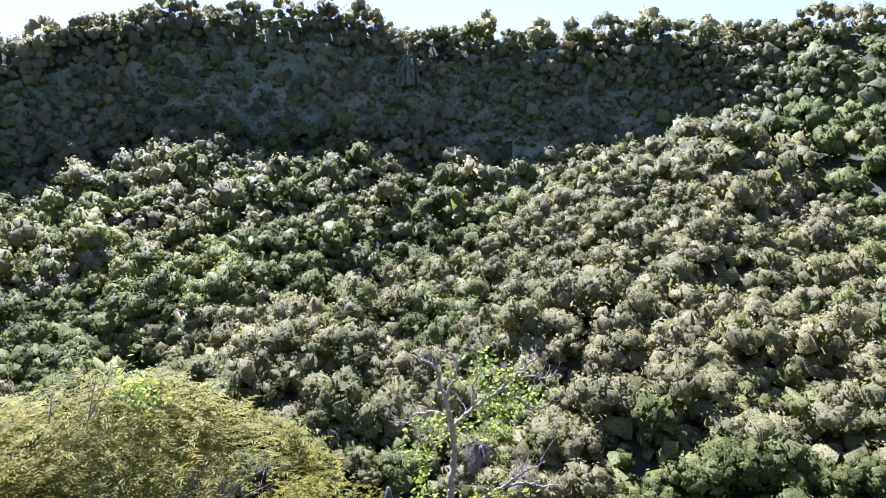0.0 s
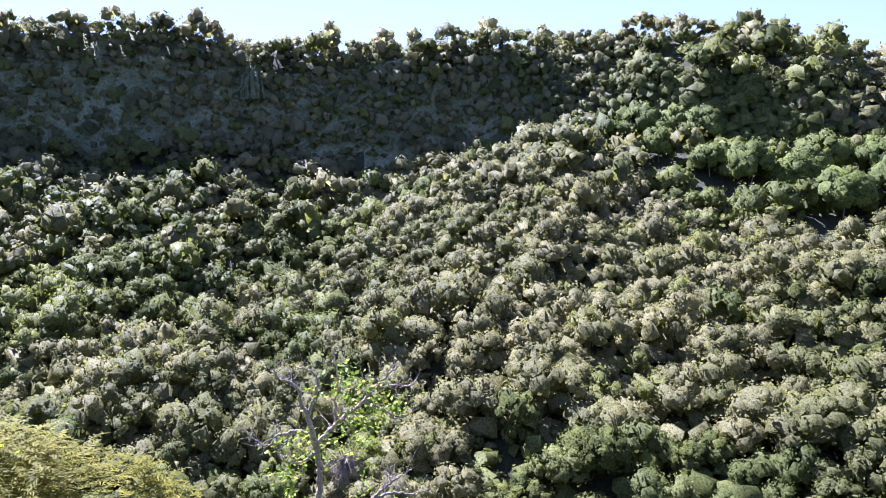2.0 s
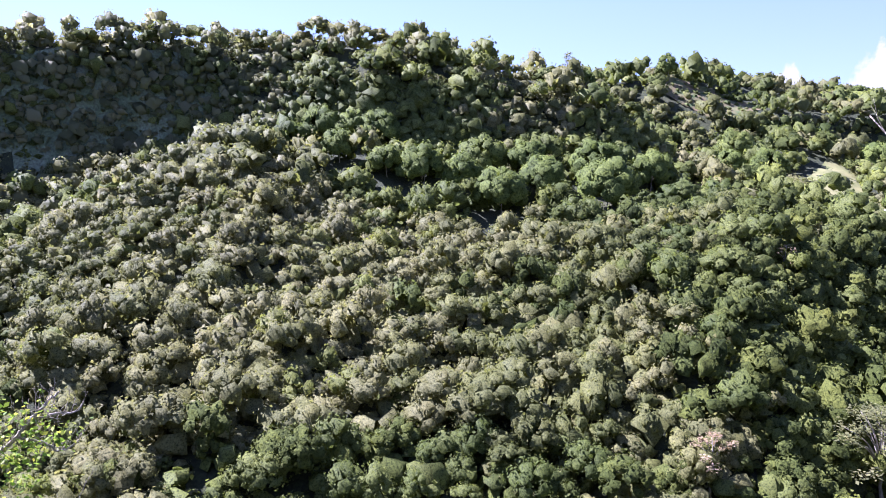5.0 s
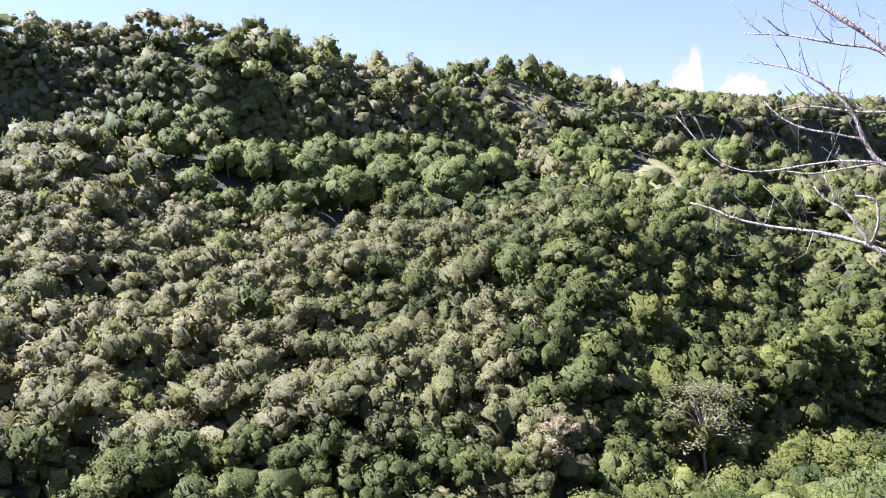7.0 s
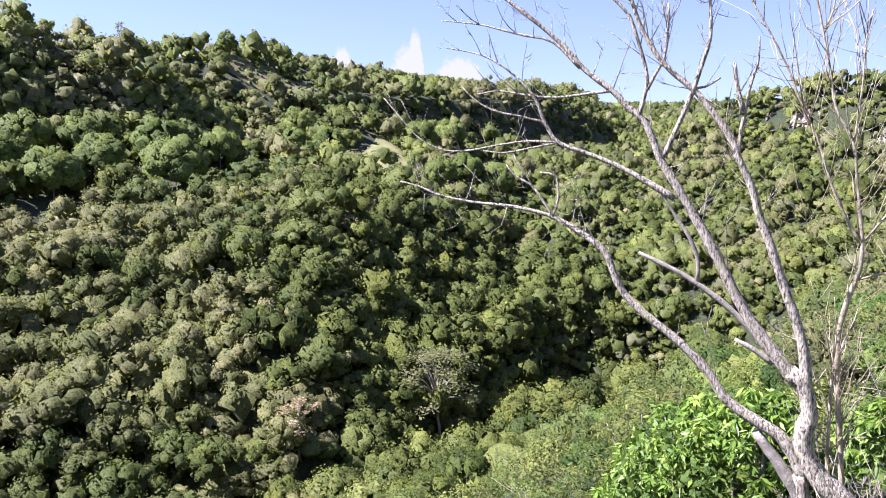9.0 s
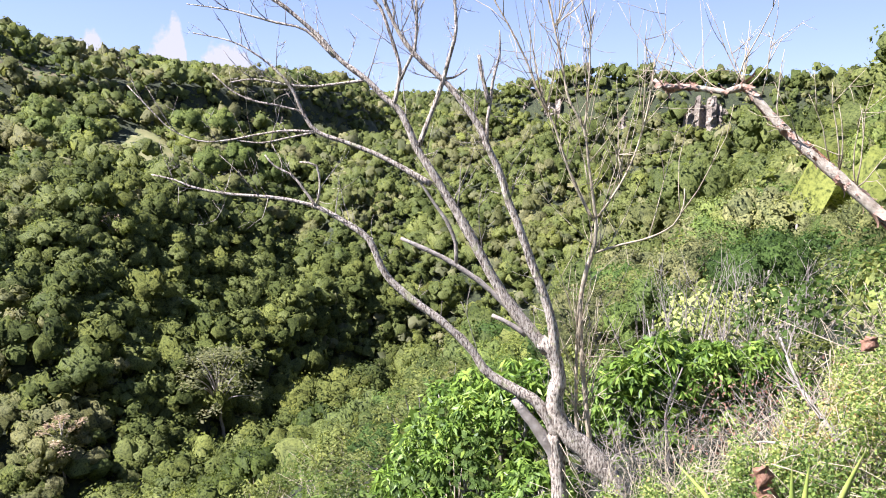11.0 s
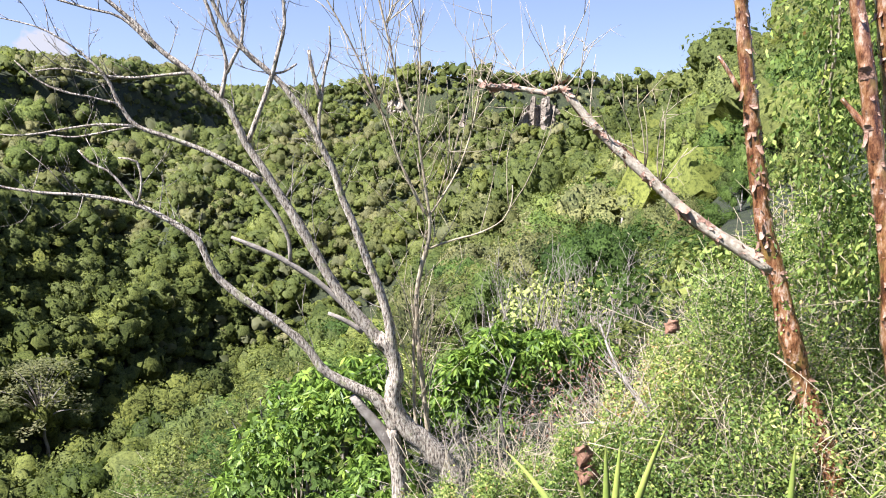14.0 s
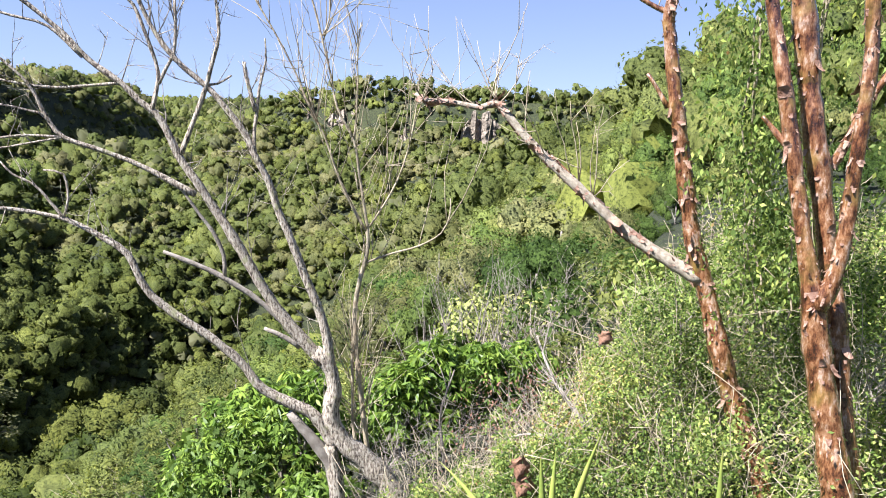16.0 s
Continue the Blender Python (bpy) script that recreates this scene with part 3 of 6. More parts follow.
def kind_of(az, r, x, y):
    """Species by region: pale olive trees over the spur and the bench, silvery dry ones on the cliff that also stand in
    for haze, greener ones in the hollow and on the near side, and along the water a darker mix whose leaf colour also
    stands in for the gorge's shade.
    """
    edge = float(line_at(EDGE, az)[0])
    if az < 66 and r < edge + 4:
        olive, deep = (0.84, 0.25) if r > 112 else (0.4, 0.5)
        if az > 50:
            # Evergreens by the water; their dark colour also stands in for the flank's shade.
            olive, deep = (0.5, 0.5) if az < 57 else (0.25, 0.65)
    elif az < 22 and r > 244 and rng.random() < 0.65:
        # Greyish cliff trees, in pale leaves that also make up for missing haze.
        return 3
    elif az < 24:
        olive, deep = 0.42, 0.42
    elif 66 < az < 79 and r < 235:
        # Gorge floor: shade is put into the leaf colour by mostly dark trees.
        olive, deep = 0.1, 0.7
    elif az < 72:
        # Olive crest woods past 250 m, mixed paler partly in place of haze.
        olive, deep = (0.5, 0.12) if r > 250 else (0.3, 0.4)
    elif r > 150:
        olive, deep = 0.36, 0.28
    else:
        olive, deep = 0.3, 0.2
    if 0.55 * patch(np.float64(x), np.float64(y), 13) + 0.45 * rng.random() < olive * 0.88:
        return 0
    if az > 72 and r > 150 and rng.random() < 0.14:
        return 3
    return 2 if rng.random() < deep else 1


# stretches of the hillsides that stay open
GROVE = ((24.5, 257, 15.3), (27.0, 253, 13.1), (25.6, 238, 10.6), (28.5, 249, 14.8), (29.1, 226, 10.9), (31.7, 221, 13.1), (34.7, 221, 12.3), (36.2, 228, 13.5), (37.5, 203, 14.3), (40.7, 218, 13.8), (44.6, 225, 15.0), (45.4, 207, 15.4),
         (48.4, 231, 13.4), (39.5, 230, 12.0), (51.1, 283, 9.5), (53.8, 283, 10.5), (56.3, 280, 12.5), (54.2, 301, 13.4), (64.5, 266, 11.8), (68.6, 294, 15.3), (66.4, 289, 12.9), (65.2, 329, 14.7), (63.0, 317, 14.1))
OPEN = [(az, d - 4.0, w * 0.62) for az, d, w in GROVE] + [(99.4, 271, 6.5), (101.4, 270, 6.5), (95, 275, 6), (90.0, 295, 5), (91.6, 294, 5), (88, 304, 4), (60.0, 262, 9), (61.4, 258, 8), (60, 278, 11), (60.3, 295, 11), (59.5, 308, 8),
        (50.5, 334, 9), (52.5, 338, 10), (54.5, 340, 9), (50, 345, 6), (52, 222, 7), (54.5, 226, 8), (53, 240, 10), (51.5, 254, 7), (55.8, 236, 7), (68, 470, 22)]


def is_open(x, y):
    return any(math.hypot(x - polar(a, d, 0)[0], y - polar(a, d, 0)[1]) < rad for a, d, rad in OPEN)


def woods():
    blocks, near = [], []
    for r0, r1, gap, level, s0, az0, az1, steep in ((24, 37, 4.6, 5, 0.75, 82, 134, 0), (37, 52, 4.6, 0, 0.85, 76, 134, 0), (52, 74, 4.4, 1, 0.9, -36, 134, 0), (74, 112, 4.2, 7, 0.92, -36, 134, 0), (112, 205, 3.9, 2, 0.9, -36, 134, 0),
                                                   (205, 330, 4.6, 3, 1.05, -36, 74, 0), (205, 330, 3.2, 4, 0.72, 74, 134, 0), (330, 560, 5.0, 4, 1.0, 35, 134, 0), (560, 800, 6.5, 4, 1.2, 40, 134, 0), (800, 1700, 16, 4, 1.9, 55, 134, 0),
                                                   (52, 205, 2.7, 6, 0.6, -36, 134, 0), (205, 262, 3.2, 6, 0.62, -36, 74, 0),
                                                   (112, 226, 2.6, 4, 0.6, 50, 77, 1), (240, 306, 1.3, 6, 0.66, -36, 50, 1.2), (246, 262, 1.5, 6, 0.9, 20, 36, 0.9), (128, 205, 2.4, 4, 0.75, 58, 79, 0.7), (128, 205, 2.2, 6, 0.6, 58, 79, 0.7), (270, 330, 2.2, 6, 0.5, 84, 114, 1.1), (320, 480, 1.8, 6, 0.6, 48, 80, 1), (324, 356, 3.4, 6, 0.3, 48.5, 57, -1), (214, 262, 5.0, 6, 0.3, 50, 57, -1)):
        az, r, x, y, z = sites(r0, r1, gap, az0=az0, az1=az1)
        ok = in_sight(az, r, z, 4.2 if level == 6 and not steep else 6.5)
        slope = np.hypot(land(x + 1, y) - z, land(x, y + 1) - z)
        ok &= (slope > steep) & (rng.random(len(z)) < 0.85) if steep > 0 else (slope < 1.25) | (r < 112)
        for a_, r_, x_, y_, z_ in zip(az[ok], r[ok], x[ok], y[ok], z[ok]):
            if (steep == 0 or a_ > 80) and is_open(x_, y_):
                continue
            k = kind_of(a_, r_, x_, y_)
            s = s0 * rng.choice((0.5, 0.72, 0.9, 1.05, 1.3, 1.65)) * rng.uniform(0.88, 1.12)
            if r_ < 90 and level != 6 and len(near) < 290:
                if a_ < 74 and rng.random() < 0.5:
                    k = 4
                elif 74 < a_ < 90 and rng.random() < 0.4:
                    k = 3
                elif r_ < 75 and 91 < a_ < 111 and rng.random() < 0.35:
                    k = 2
                elif r_ < 75 and a_ > 84 and k == 1:
                    k = 3
                elif k == 2:
                    k = 1
                near.append((k, level, x_, y_, z_, min(s, (0.85 if a_ > 104 and r_ < 52 else 1.25) * s0)))
                continue
            crowns = LEVELS[3 if level == 4 and 205 < r_ < 330 and rng.random() < 0.35 else level]
            t = crowns[rng.integers(len(crowns))]
            tone = float(np.clip(0.5 * patch(np.float64(x_), np.float64(y_), 23) + 0.5 * rng.random() + rng.normal() * 0.1, 0, 1))
            blocks.append((*placed(t, x_, y_, z_ + s * (-0.2 if level == 6 else rng.choice((-0.5, 0.2, 0.9, 1.8))), s, rng.uniform(0, 6.3), rng.uniform(0.7, 1.2)), k, tone, t[2]))
    for line in (CLIFF_TOP, HILL_CREST):
        for az_ in np.arange(-36, 47, 0.42):
            r_ = line_at(line, az_)[0]
            x_, y_, _ = polar(az_ + rng.uniform(-0.2, 0.2), float(r_) + rng.uniform(-1, 6), 0)
            s = rng.uniform(0.6, 1.25)
            t_ = AIRY[rng.integers(len(AIRY))]
            low = LEVELS[6][rng.integers(8)]
            # Silvery crest trees; the pale leaf colour also carries haze and sun glare.
            blocks.append((*placed(low, x_, y_, float(land(x_, y_)[0]) - 0.4, 0.62 * s, rng.uniform(0, 6.3), 1.0), int(rng.choice((1, 3))), float(rng.random()), low[2]))
            blocks.append((*placed(t_, x_, y_, float(land(x_, y_)[0]) - 1.7, s, rng.uniform(0, 6.3), rng.uniform(0.8, 1.3)), int(rng.choice((0, 3, 3, 3))), float(rng.random()), t_[2]))
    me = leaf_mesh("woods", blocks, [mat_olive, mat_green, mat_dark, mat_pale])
    tagged(new("woods", me), "dense dry tropical forest of olive and green crowns", "woods", kind="stuff")
    return near


near_trees = woods()


# ---------------------------------------------------------------- builders for things
def spot(az, el, d):
    """The place d metres off in that direction, along the level."""
    a = radians(az)
    return Vector((d * math.sin(a), d * math.cos(a), d * math.tan(radians(el))))


def mesh_of(name, verts, faces, material, smooth=True):
    me = bpy.data.meshes.new(name)
    me.from_pydata(verts, [], faces)
    if smooth:
        me.polygons.foreach_set("use_smooth", [True] * len(me.polygons))
    me.materials.append(material)
    return me


def part(name, me, parent, label="", kind=""):
    ob = new(name, me)
    ob.parent = parent
    if kind:
        tagged(ob, kind=kind)
    if label:
        tagged(ob, label)
    return ob


def thing(name, place, label, category, group="", kind=""):
    ob = new(name)
    ob.location = place
    ob.empty_display_size = 0.1
    return tagged(ob, label, category, group, kind)


def curve_points(pts, step):
    """Points with radii, run through smoothly."""
    p = np.array(pts, float)
    q = np.vstack([2 * p[0] - p[1], p, 2 * p[-1] - p[-2]])
    out = []
    for i in range(1, len(q) - 2):
        a, b, c, d = q[i - 1], q[i], q[i + 1], q[i + 2]
        n = max(2, int(np.linalg.norm(c[:3] - b[:3]) / step))
        for t in np.linspace(0, 1, n, endpoint=False):
            out.append(0.5 * (2 * b + (c - a) * t + (2 * a - 5 * b + 4 * c - d) * t * t + (3 * b - a - 3 * c + d) * t ** 3))
    out.append(p[-1])
    return np.array(out)


def tube(verts, faces, pts, sides=8, rough=0.0, g=None):
    """Adds a round, tapered limb along points with radii."""
    p = np.asarray(pts, float)
    n = len(p)
    tan = np.gradient(p[:, :3], axis=0)
    tan /= np.linalg.norm(tan, axis=1)[:, None] + 1e-9
    ref = np.array([0.31, 0.83, 0.46]) if abs(tan[0] @ np.array([0.31, 0.83, 0.46])) < 0.9 else np.array([0.9, -0.2, 0.3])
    base = len(verts)
    ang = np.linspace(0, 2 * math.pi, sides, endpoint=False)
    for i in range(n):
        u = np.cross(tan[i], ref)
        u /= np.linalg.norm(u)
        v = np.cross(tan[i], u)
        r = p[i, 3] * (1 + (g.uniform(-rough, rough, sides) if rough else 0))
        ring = p[i, :3] + (np.cos(ang) * r)[:, None] * u + (np.sin(ang) * r)[:, None] * v
        verts.extend(map(tuple, ring))
    for i in range(n - 1):
        for j in range(sides):
            k = (j + 1) % sides
            faces.append((base + i * sides + j, base + i * sides + k, base + (i + 1) * sides + k, base + (i + 1) * sides + j))
    faces.append(tuple(base + j for j in range(sides))[::-1])
    faces.append(tuple(base + (n - 1) * sides + j for j in range(sides)))


BARK = {}
SLIM = {"bare_tree": 0.84, "whip_shrub": 0.68, "peeling_tree": 0.88, "vine_tree": 0.72}
GROWN = {}
gl = np.random.default_rng(21)


def limb(tree, name, pts):
    """One limb of a tree, in world metres with its radius."""
    base = np.array([*tree.location, 0.0])
    p = curve_points(np.array(pts) - base, 0.06 if pts[0][3] < 0.2 and len(pts) < 40 else 0.1)
    p[:, 3] = np.maximum(p[:, 3], 0.002)
    p[:, 3] *= SLIM.get(tree.name, 1.0)
    if tree.name == "vine_tree":
        p[1:-1, :3] += gl.normal(size=(len(p) - 2, 3)) * 0.012
    wob = np.array([noise.noise((float(a[0]) * 7, float(a[1]) * 7, float(a[2]) * 7)) for a in p])
    p[:, 3] *= 1 + 0.14 * wob
    verts, faces = [], []
    tube(verts, faces, p, 10 if pts[0][3] > 0.03 else 7, 0.1 if pts[0][3] > 0.02 else 0.05, gl)
    mats = BARK[tree.name]
    dead = name in ("dead_branch", "dead_stub")
    me = mesh_of(name, verts, faces, mats[1] if dead else mats[0])
    GROWN.setdefault(tree.name, []).append((name, p))
    return part(name, me, tree, "bleached dead wood" if dead else "")


def twigs(tree, names, count, length, lean=0.75, radius=0.004, seed=1, forks=2, droop=0.0, material=None, low=0.25, name="twig_growth"):
    """Fine twigs out of the named limbs, as one part."""
    g = np.random.default_rng(seed)
    verts, faces = [], []
    pool = [p for n_, p in GROWN[tree.name] if n_ in names]
    weight = np.array([len(p) for p in pool], float)
    tips = []
    for _ in range(count):
        p = pool[g.choice(len(pool), p=weight / weight.sum())]
        i = int(g.uniform(low, 1.0) * (len(p) - 2))
        d = p[i + 1, :3] - p[i, :3]
        d = d / (np.linalg.norm(d) + 1e-9)

        def grow(at, way, ln, r, depth):
            k = 5
            line = [np.array([*at, r])]
            w = way
            for s_ in range(1, k):
                w = w + g.normal(size=3) * 0.13 + np.array([0, 0, 0.10 - droop])
                w /= np.linalg.norm(w)
                line.append(np.array([*(line[-1][:3] + w * ln / (k - 1)), r * (1 - 0.7 * s_ / (k - 1))]))
            tube(verts, faces, line, 4)
            tips.append(line[-1][:3])
            if depth:
                for _f in range(g.integers(1, 3)):
                    j = g.integers(1, 4)
                    side = w * 0.6 + g.normal(size=3) * 0.6
                    grow(line[j][:3], side / np.linalg.norm(side), ln * g.uniform(0.35, 0.65), r * 0.65, depth - 1)

        way = d * 0.5 + g.normal(size=3) * 0.55 + np.array([0, 0, lean])
        grow(p[i, :3], way / np.linalg.norm(way), length * g.uniform(0.45, 1.25), radius * g.uniform(0.7, 1.2), forks)
    part(name, mesh_of(name, verts, faces, material or BARK[tree.name][0]), tree, kind="stuff")
    return np.array(tips)


def leaves_at(centres, count, length, width, spread, g, droop=0.5, up=0.6):
    """Leaves in sprays: at each centre, count leaves that fan out and hang a little. Corners and normals."""
    c = np.repeat(np.asarray(centres, float), count, 0)
    n = len(c)
    a = g.uniform(0, 2 * math.pi, n)
    fall = g.normal(-droop, 0.35, n)
    way = np.stack([np.cos(a) * np.cos(fall), np.sin(a) * np.cos(fall), np.sin(fall)], 1)
    base = c + g.normal(size=(n, 3)) * spread
    face = np.array([0, 0, 1.0]) * up + g.normal(size=(n, 3)) * 0.4
    side = np.cross(way, face)
    side /= np.linalg.norm(side, axis=1)[:, None] + 1e-9
    nor = np.cross(side, way)
    ln = (length * g.uniform(0.6, 1.25, n))[:, None]
    wd = (width * g.uniform(0.7, 1.2, n))[:, None]
    mid = base + way * ln * 0.45 - nor * wd * 0.1
    quads = np.stack([base, mid + side * wd * 0.5, base + way * ln - nor * ln * 0.15, mid - side * wd * 0.5], 1)
    flip = np.einsum("ij,ij->i", np.cross(quads[:, 1] - quads[:, 0], quads[:, 3] - quads[:, 0]), nor) < 0
    quads[flip] = quads[flip][:, ::-1]
    return quads, nor


# ---------------------------------------------------------------- single trees of the near slopes
def small_trunk(name, seed, height):
    g = np.random.default_rng(seed)
    verts, faces = [], []
    lean = g.normal(size=2) * 0.12
    tube(verts, faces, [(lean[0] * t * height, lean[1] * t * height, -1.2 + t * (height + 1.2), 0.17 * (1 - 0.65 * t)) for t in np.linspace(0, 1, 6)], 7, 0.08, g)
    for k in range(4):
        a = g.uniform(0, 6.3)
        z0 = height * g.uniform(0.3, 0.6)
        tube(verts, faces, [(math.cos(a) * t * 1.4, math.sin(a) * t * 1.4, z0 + t * height * 0.4, 0.07 * (1 - 0.8 * t)) for t in np.linspace(0, 1, 4)], 5)
    return mesh_of(name, verts, faces, mat_trunk)


def forest_trees():
    made = {}
    for k, (kind_label, mat) in enumerate((("pale olive-leaved tree of the dry slope", mat_olive_one), ("green-leaved tree of the dry slope", mat_green_one), ("grey-brown half-dry tree of the slope", mat_dry_one), ("bright yellow-green leafy tree of the slope", mat_lush_one), ("deep green tree by the gorge", mat_deep_one))):
        for level in (5, 0, 1, 7):
            for v in range(3):
                ob = thing("forest_tree", (0, 0, -400), kind_label, "tree", "trees of the near slopes")
                part("trunk", small_trunk("trunk", 7 * v + k, 2.6), ob)
                t = LEVELS[level][2 * v + k % 2]
                part("crown", leaf_mesh("crown", [(t[0], t[1], 0, 0.5, t[2])], [mat]), ob)
                made[k, level, v] = ob
    used = set()
    for i, (k, level, x, y, z, s) in enumerate(near_trees):
        key = (k, level, i % 3)
        m = Matrix.Translation((x, y, z - 0.5 * s)) @ Matrix.Rotation(i * 2.39, 4, "Z") @ Matrix.Diagonal((s, s, s * (0.9 + 0.3 * ((i * 7) % 5) / 5), 1))
        if key not in used:
            used.add(key)
            made[key].matrix_basis = m
        else:
            copy_thing(made[key], m)
    for key, ob in made.items():
        if key not in used:
            for o in (*ob.children_recursive, ob):
                bpy.data.objects.remove(o)


forest_trees()


# ---------------------------------------------------------------- grove, landmark trees, fields, rocks
def dark_round_tree(az, d, width, height, seed, label, group=""):
    x, y, _ = polar(az, d, 0)
    z = float(land(x, y)[0])
    ob = thing("grove_tree", (x, y, z), label, "tree", group)
    part("trunk", small_trunk("trunk", seed, height * 0.5), ob)
    t = crown_template(34, 1100, width, height, 0.5, seed, 0.0, core=(6, 3), shrink=0.92)
    part("crown", leaf_mesh("crown", [(t[0], t[1], 0, 0.25 + 0.5 * ((seed * 37) % 10) / 10, t[2])], [mat_grove]), ob)


for i, (az, d, w) in enumerate(GROVE):
    dark_round_tree(az, d, w * 1.22, w * 1.0, 300 + i, "large rounded dark green grove tree", "round trees of the grove")
dark_round_tree(49.5, 347, 11, 11, 341, "tall dark tree on the skyline")
dark_round_tree(43.9, 274, 8, 11, 342, "tall dark tree on the skyline")
dark_round_tree(61.5, 436, 13, 10, 343, "broad dark tree on the skyline")


def open_tree(az, d, height, width, pads, mat, seed, label, name, leaf=0.3, bark=None, lift=0.0, cards=70, low=0.45):
    """A tree with bare spreading limbs that carry flat, loose pads of leaves."""
    g = np.random.default_rng(seed)
    x, y, _ = polar(az, d, 0)
    z = float(land(x, y)[0]) + lift
    ob = thing(name, (x, y, z), label, "tree")
    verts, faces, quads, nors, tones = [], [], [], [], []
    fork = height * low
    tube(verts, faces, [(g.normal() * 0.15, g.normal() * 0.15, -1.0 + (fork + 1.0) * t, 0.022 * height * (1 - 0.45 * t)) for t in np.linspace(0, 1, 6)], 7)
    for k in range(pads):
        a = k * 2.4 + g.uniform(-0.4, 0.4)
        q = math.sqrt((k + 0.5) / pads)
        tip = np.array([math.cos(a) * q * width * 0.46, math.sin(a) * q * width * 0.46, height * (1 - 0.4 * q ** 2 * g.uniform(0.4, 1.4)) - 0.3])
        mid = np.array([tip[0] * 0.4, tip[1] * 0.4, fork + (tip[2] - fork) * 0.62])
        tube(verts, faces, curve_points([(0, 0, fork * g.uniform(0.75, 1.0), 0.009 * height), (*mid, 0.006 * height), (*tip, 0.0025 * height)], 0.6), 5)
        n = cards
        r = np.sqrt(g.random(n)) * width * g.uniform(0.1, 0.17)
        b = g.uniform(0, 6.3, n)
        c = tip + np.stack([np.cos(b) * r, np.sin(b) * r, g.normal(size=n) * 0.03 * width - 0.25 * r * r / width], 1)
        u = g.normal(size=(n, 3)) * np.array([1, 1, 0.35])
        u /= np.linalg.norm(u, axis=1)[:, None]
        v = np.cross(np.array([0, 0, 1.0]) + g.normal(size=(n, 3)) * 0.3, u)
        w = (leaf * g.uniform(0.6, 1.4, n))[:, None]
        quads.append(np.stack([c - u * w, c - v * w * 0.45, c + u * w, c + v * w * 0.45], 1))
        nors.append(np.repeat((np.array([[0, 0, 1.0]]) + g.normal(size=(n, 3)) * 0.3)[:, None], 4, 1))
        tones.append(np.full(n, np.clip(0.5 + g.normal() * 0.2, 0, 1)))
    nors = np.concatenate(nors)
    part("trunk", mesh_of("trunk", verts, faces, bark or mat_trunk), ob)
    part("crown", leaf_mesh("crown", [(np.concatenate(quads), nors / np.linalg.norm(nors, axis=2)[..., None], 0, np.concatenate(tones))], [mat]), ob)


mat_pink = leaf_material("pinkish_leaves", [(0.0, (0.3, 0.22, 0.13)), (0.5, (0.38, 0.27, 0.18)), (1.0, (0.44, 0.34, 0.23))], 0.35)
open_tree(63.9, 127, 16.5, 15, 26, mat_pale, 401, "tall pale flat-layered tree over the gorge", "layered_tree", 0.34, cards=80)
open_tree(53.0, 107, 9.5, 7, 9, mat_pink, 402, "small pinkish thinly leaved tree on a bare stem", "thin_tree", 0.22, cards=60, low=0.6)
open_tree(13.9, 290, 9.5, 9.5, 14, mat_green, 403, "lone umbrella-shaped tree on the ridge", "umbrella_tree", 0.45, lift=0.0, cards=90, low=0.55)
open_tree(57.5, 168, 6.5, 6, 8, mat_pink, 404, "small bare pinkish tree on the gorge edge", "thin_tree", 0.2, cards=26)
for i, (az, d) in enumerate(((42.6, 273), (43.2, 274))):
    open_tree(az, d, 12 - 2 * i, 5, 16, mat_olive, 410 + i, "tall thin feathery tree on the skyline", "feathery_skyline_tree", 0.3, lift=0.0, cards=30, low=0.3)


def field(name, az0, az1, r0, r1, col_a, col_b, label, seed):
    """An open stretch of the hillside, laid just over the ground, with an uneven edge."""
    g = np.random.default_rng(seed)
    m, n, l, b = shader(name + "_soil", 0.95)
    f = noise_of(n, l, 0.22, 7)
    l.new(ramp_of(n, l, f, [(0.35, col_a), (0.65, col_b)]), b.inputs["Base Color"])
    na, nr = 26, 18
    verts, faces = [], []
    ca, cr = (az0 + az1) / 2, (r0 + r1) / 2
    for i in range(nr + 1):
        for j in range(na + 1):
            u, v = j / na * 2 - 1, i / nr * 2 - 1
            k = 1 / max(1.0, math.hypot(u, v) / max(abs(u), abs(v), 1e-6)) * (1 + 0.16 * math.sin(3 * math.atan2(v, u) + seed) + 0.07 * math.sin(7 * math.atan2(v, u) + seed))
            x, y, _ = polar(ca + u * k * (az1 - az0) / 2, cr + v * k * (r1 - r0) / 2, 0)
            verts.append((x, y, float(land(x, y)[0]) + 0.35))
    for i in range(nr):
        for j in range(na):
            a = i * (na + 1) + j
            faces.append((a, a + na + 1, a + na + 2, a + 1))
    tagged(new(name, mesh_of(name, verts, faces, m)), label, "field", kind="structure")


field("grass_clearing", 58.6, 62.6, 256, 316, (0.12, 0.13, 0.035), (0.21, 0.19, 0.075), "pale dry grass clearing on the slope", 3)
field("hill_pasture", 49, 56, 327, 354, (0.06, 0.09, 0.022), (0.17, 0.11, 0.055), "green pasture with bare reddish earth", 5)
field("farm_track", 50, 57, 214, 262, (0.1, 0.11, 0.045), (0.25, 0.2, 0.13), "bare earth yard among the grove trees", 8)
field("far_pasture", 66.2, 69.8, 430, 505, (0.2, 0.16, 0.1), (0.34, 0.28, 0.2), "bare brown pasture on the far slope", 9)


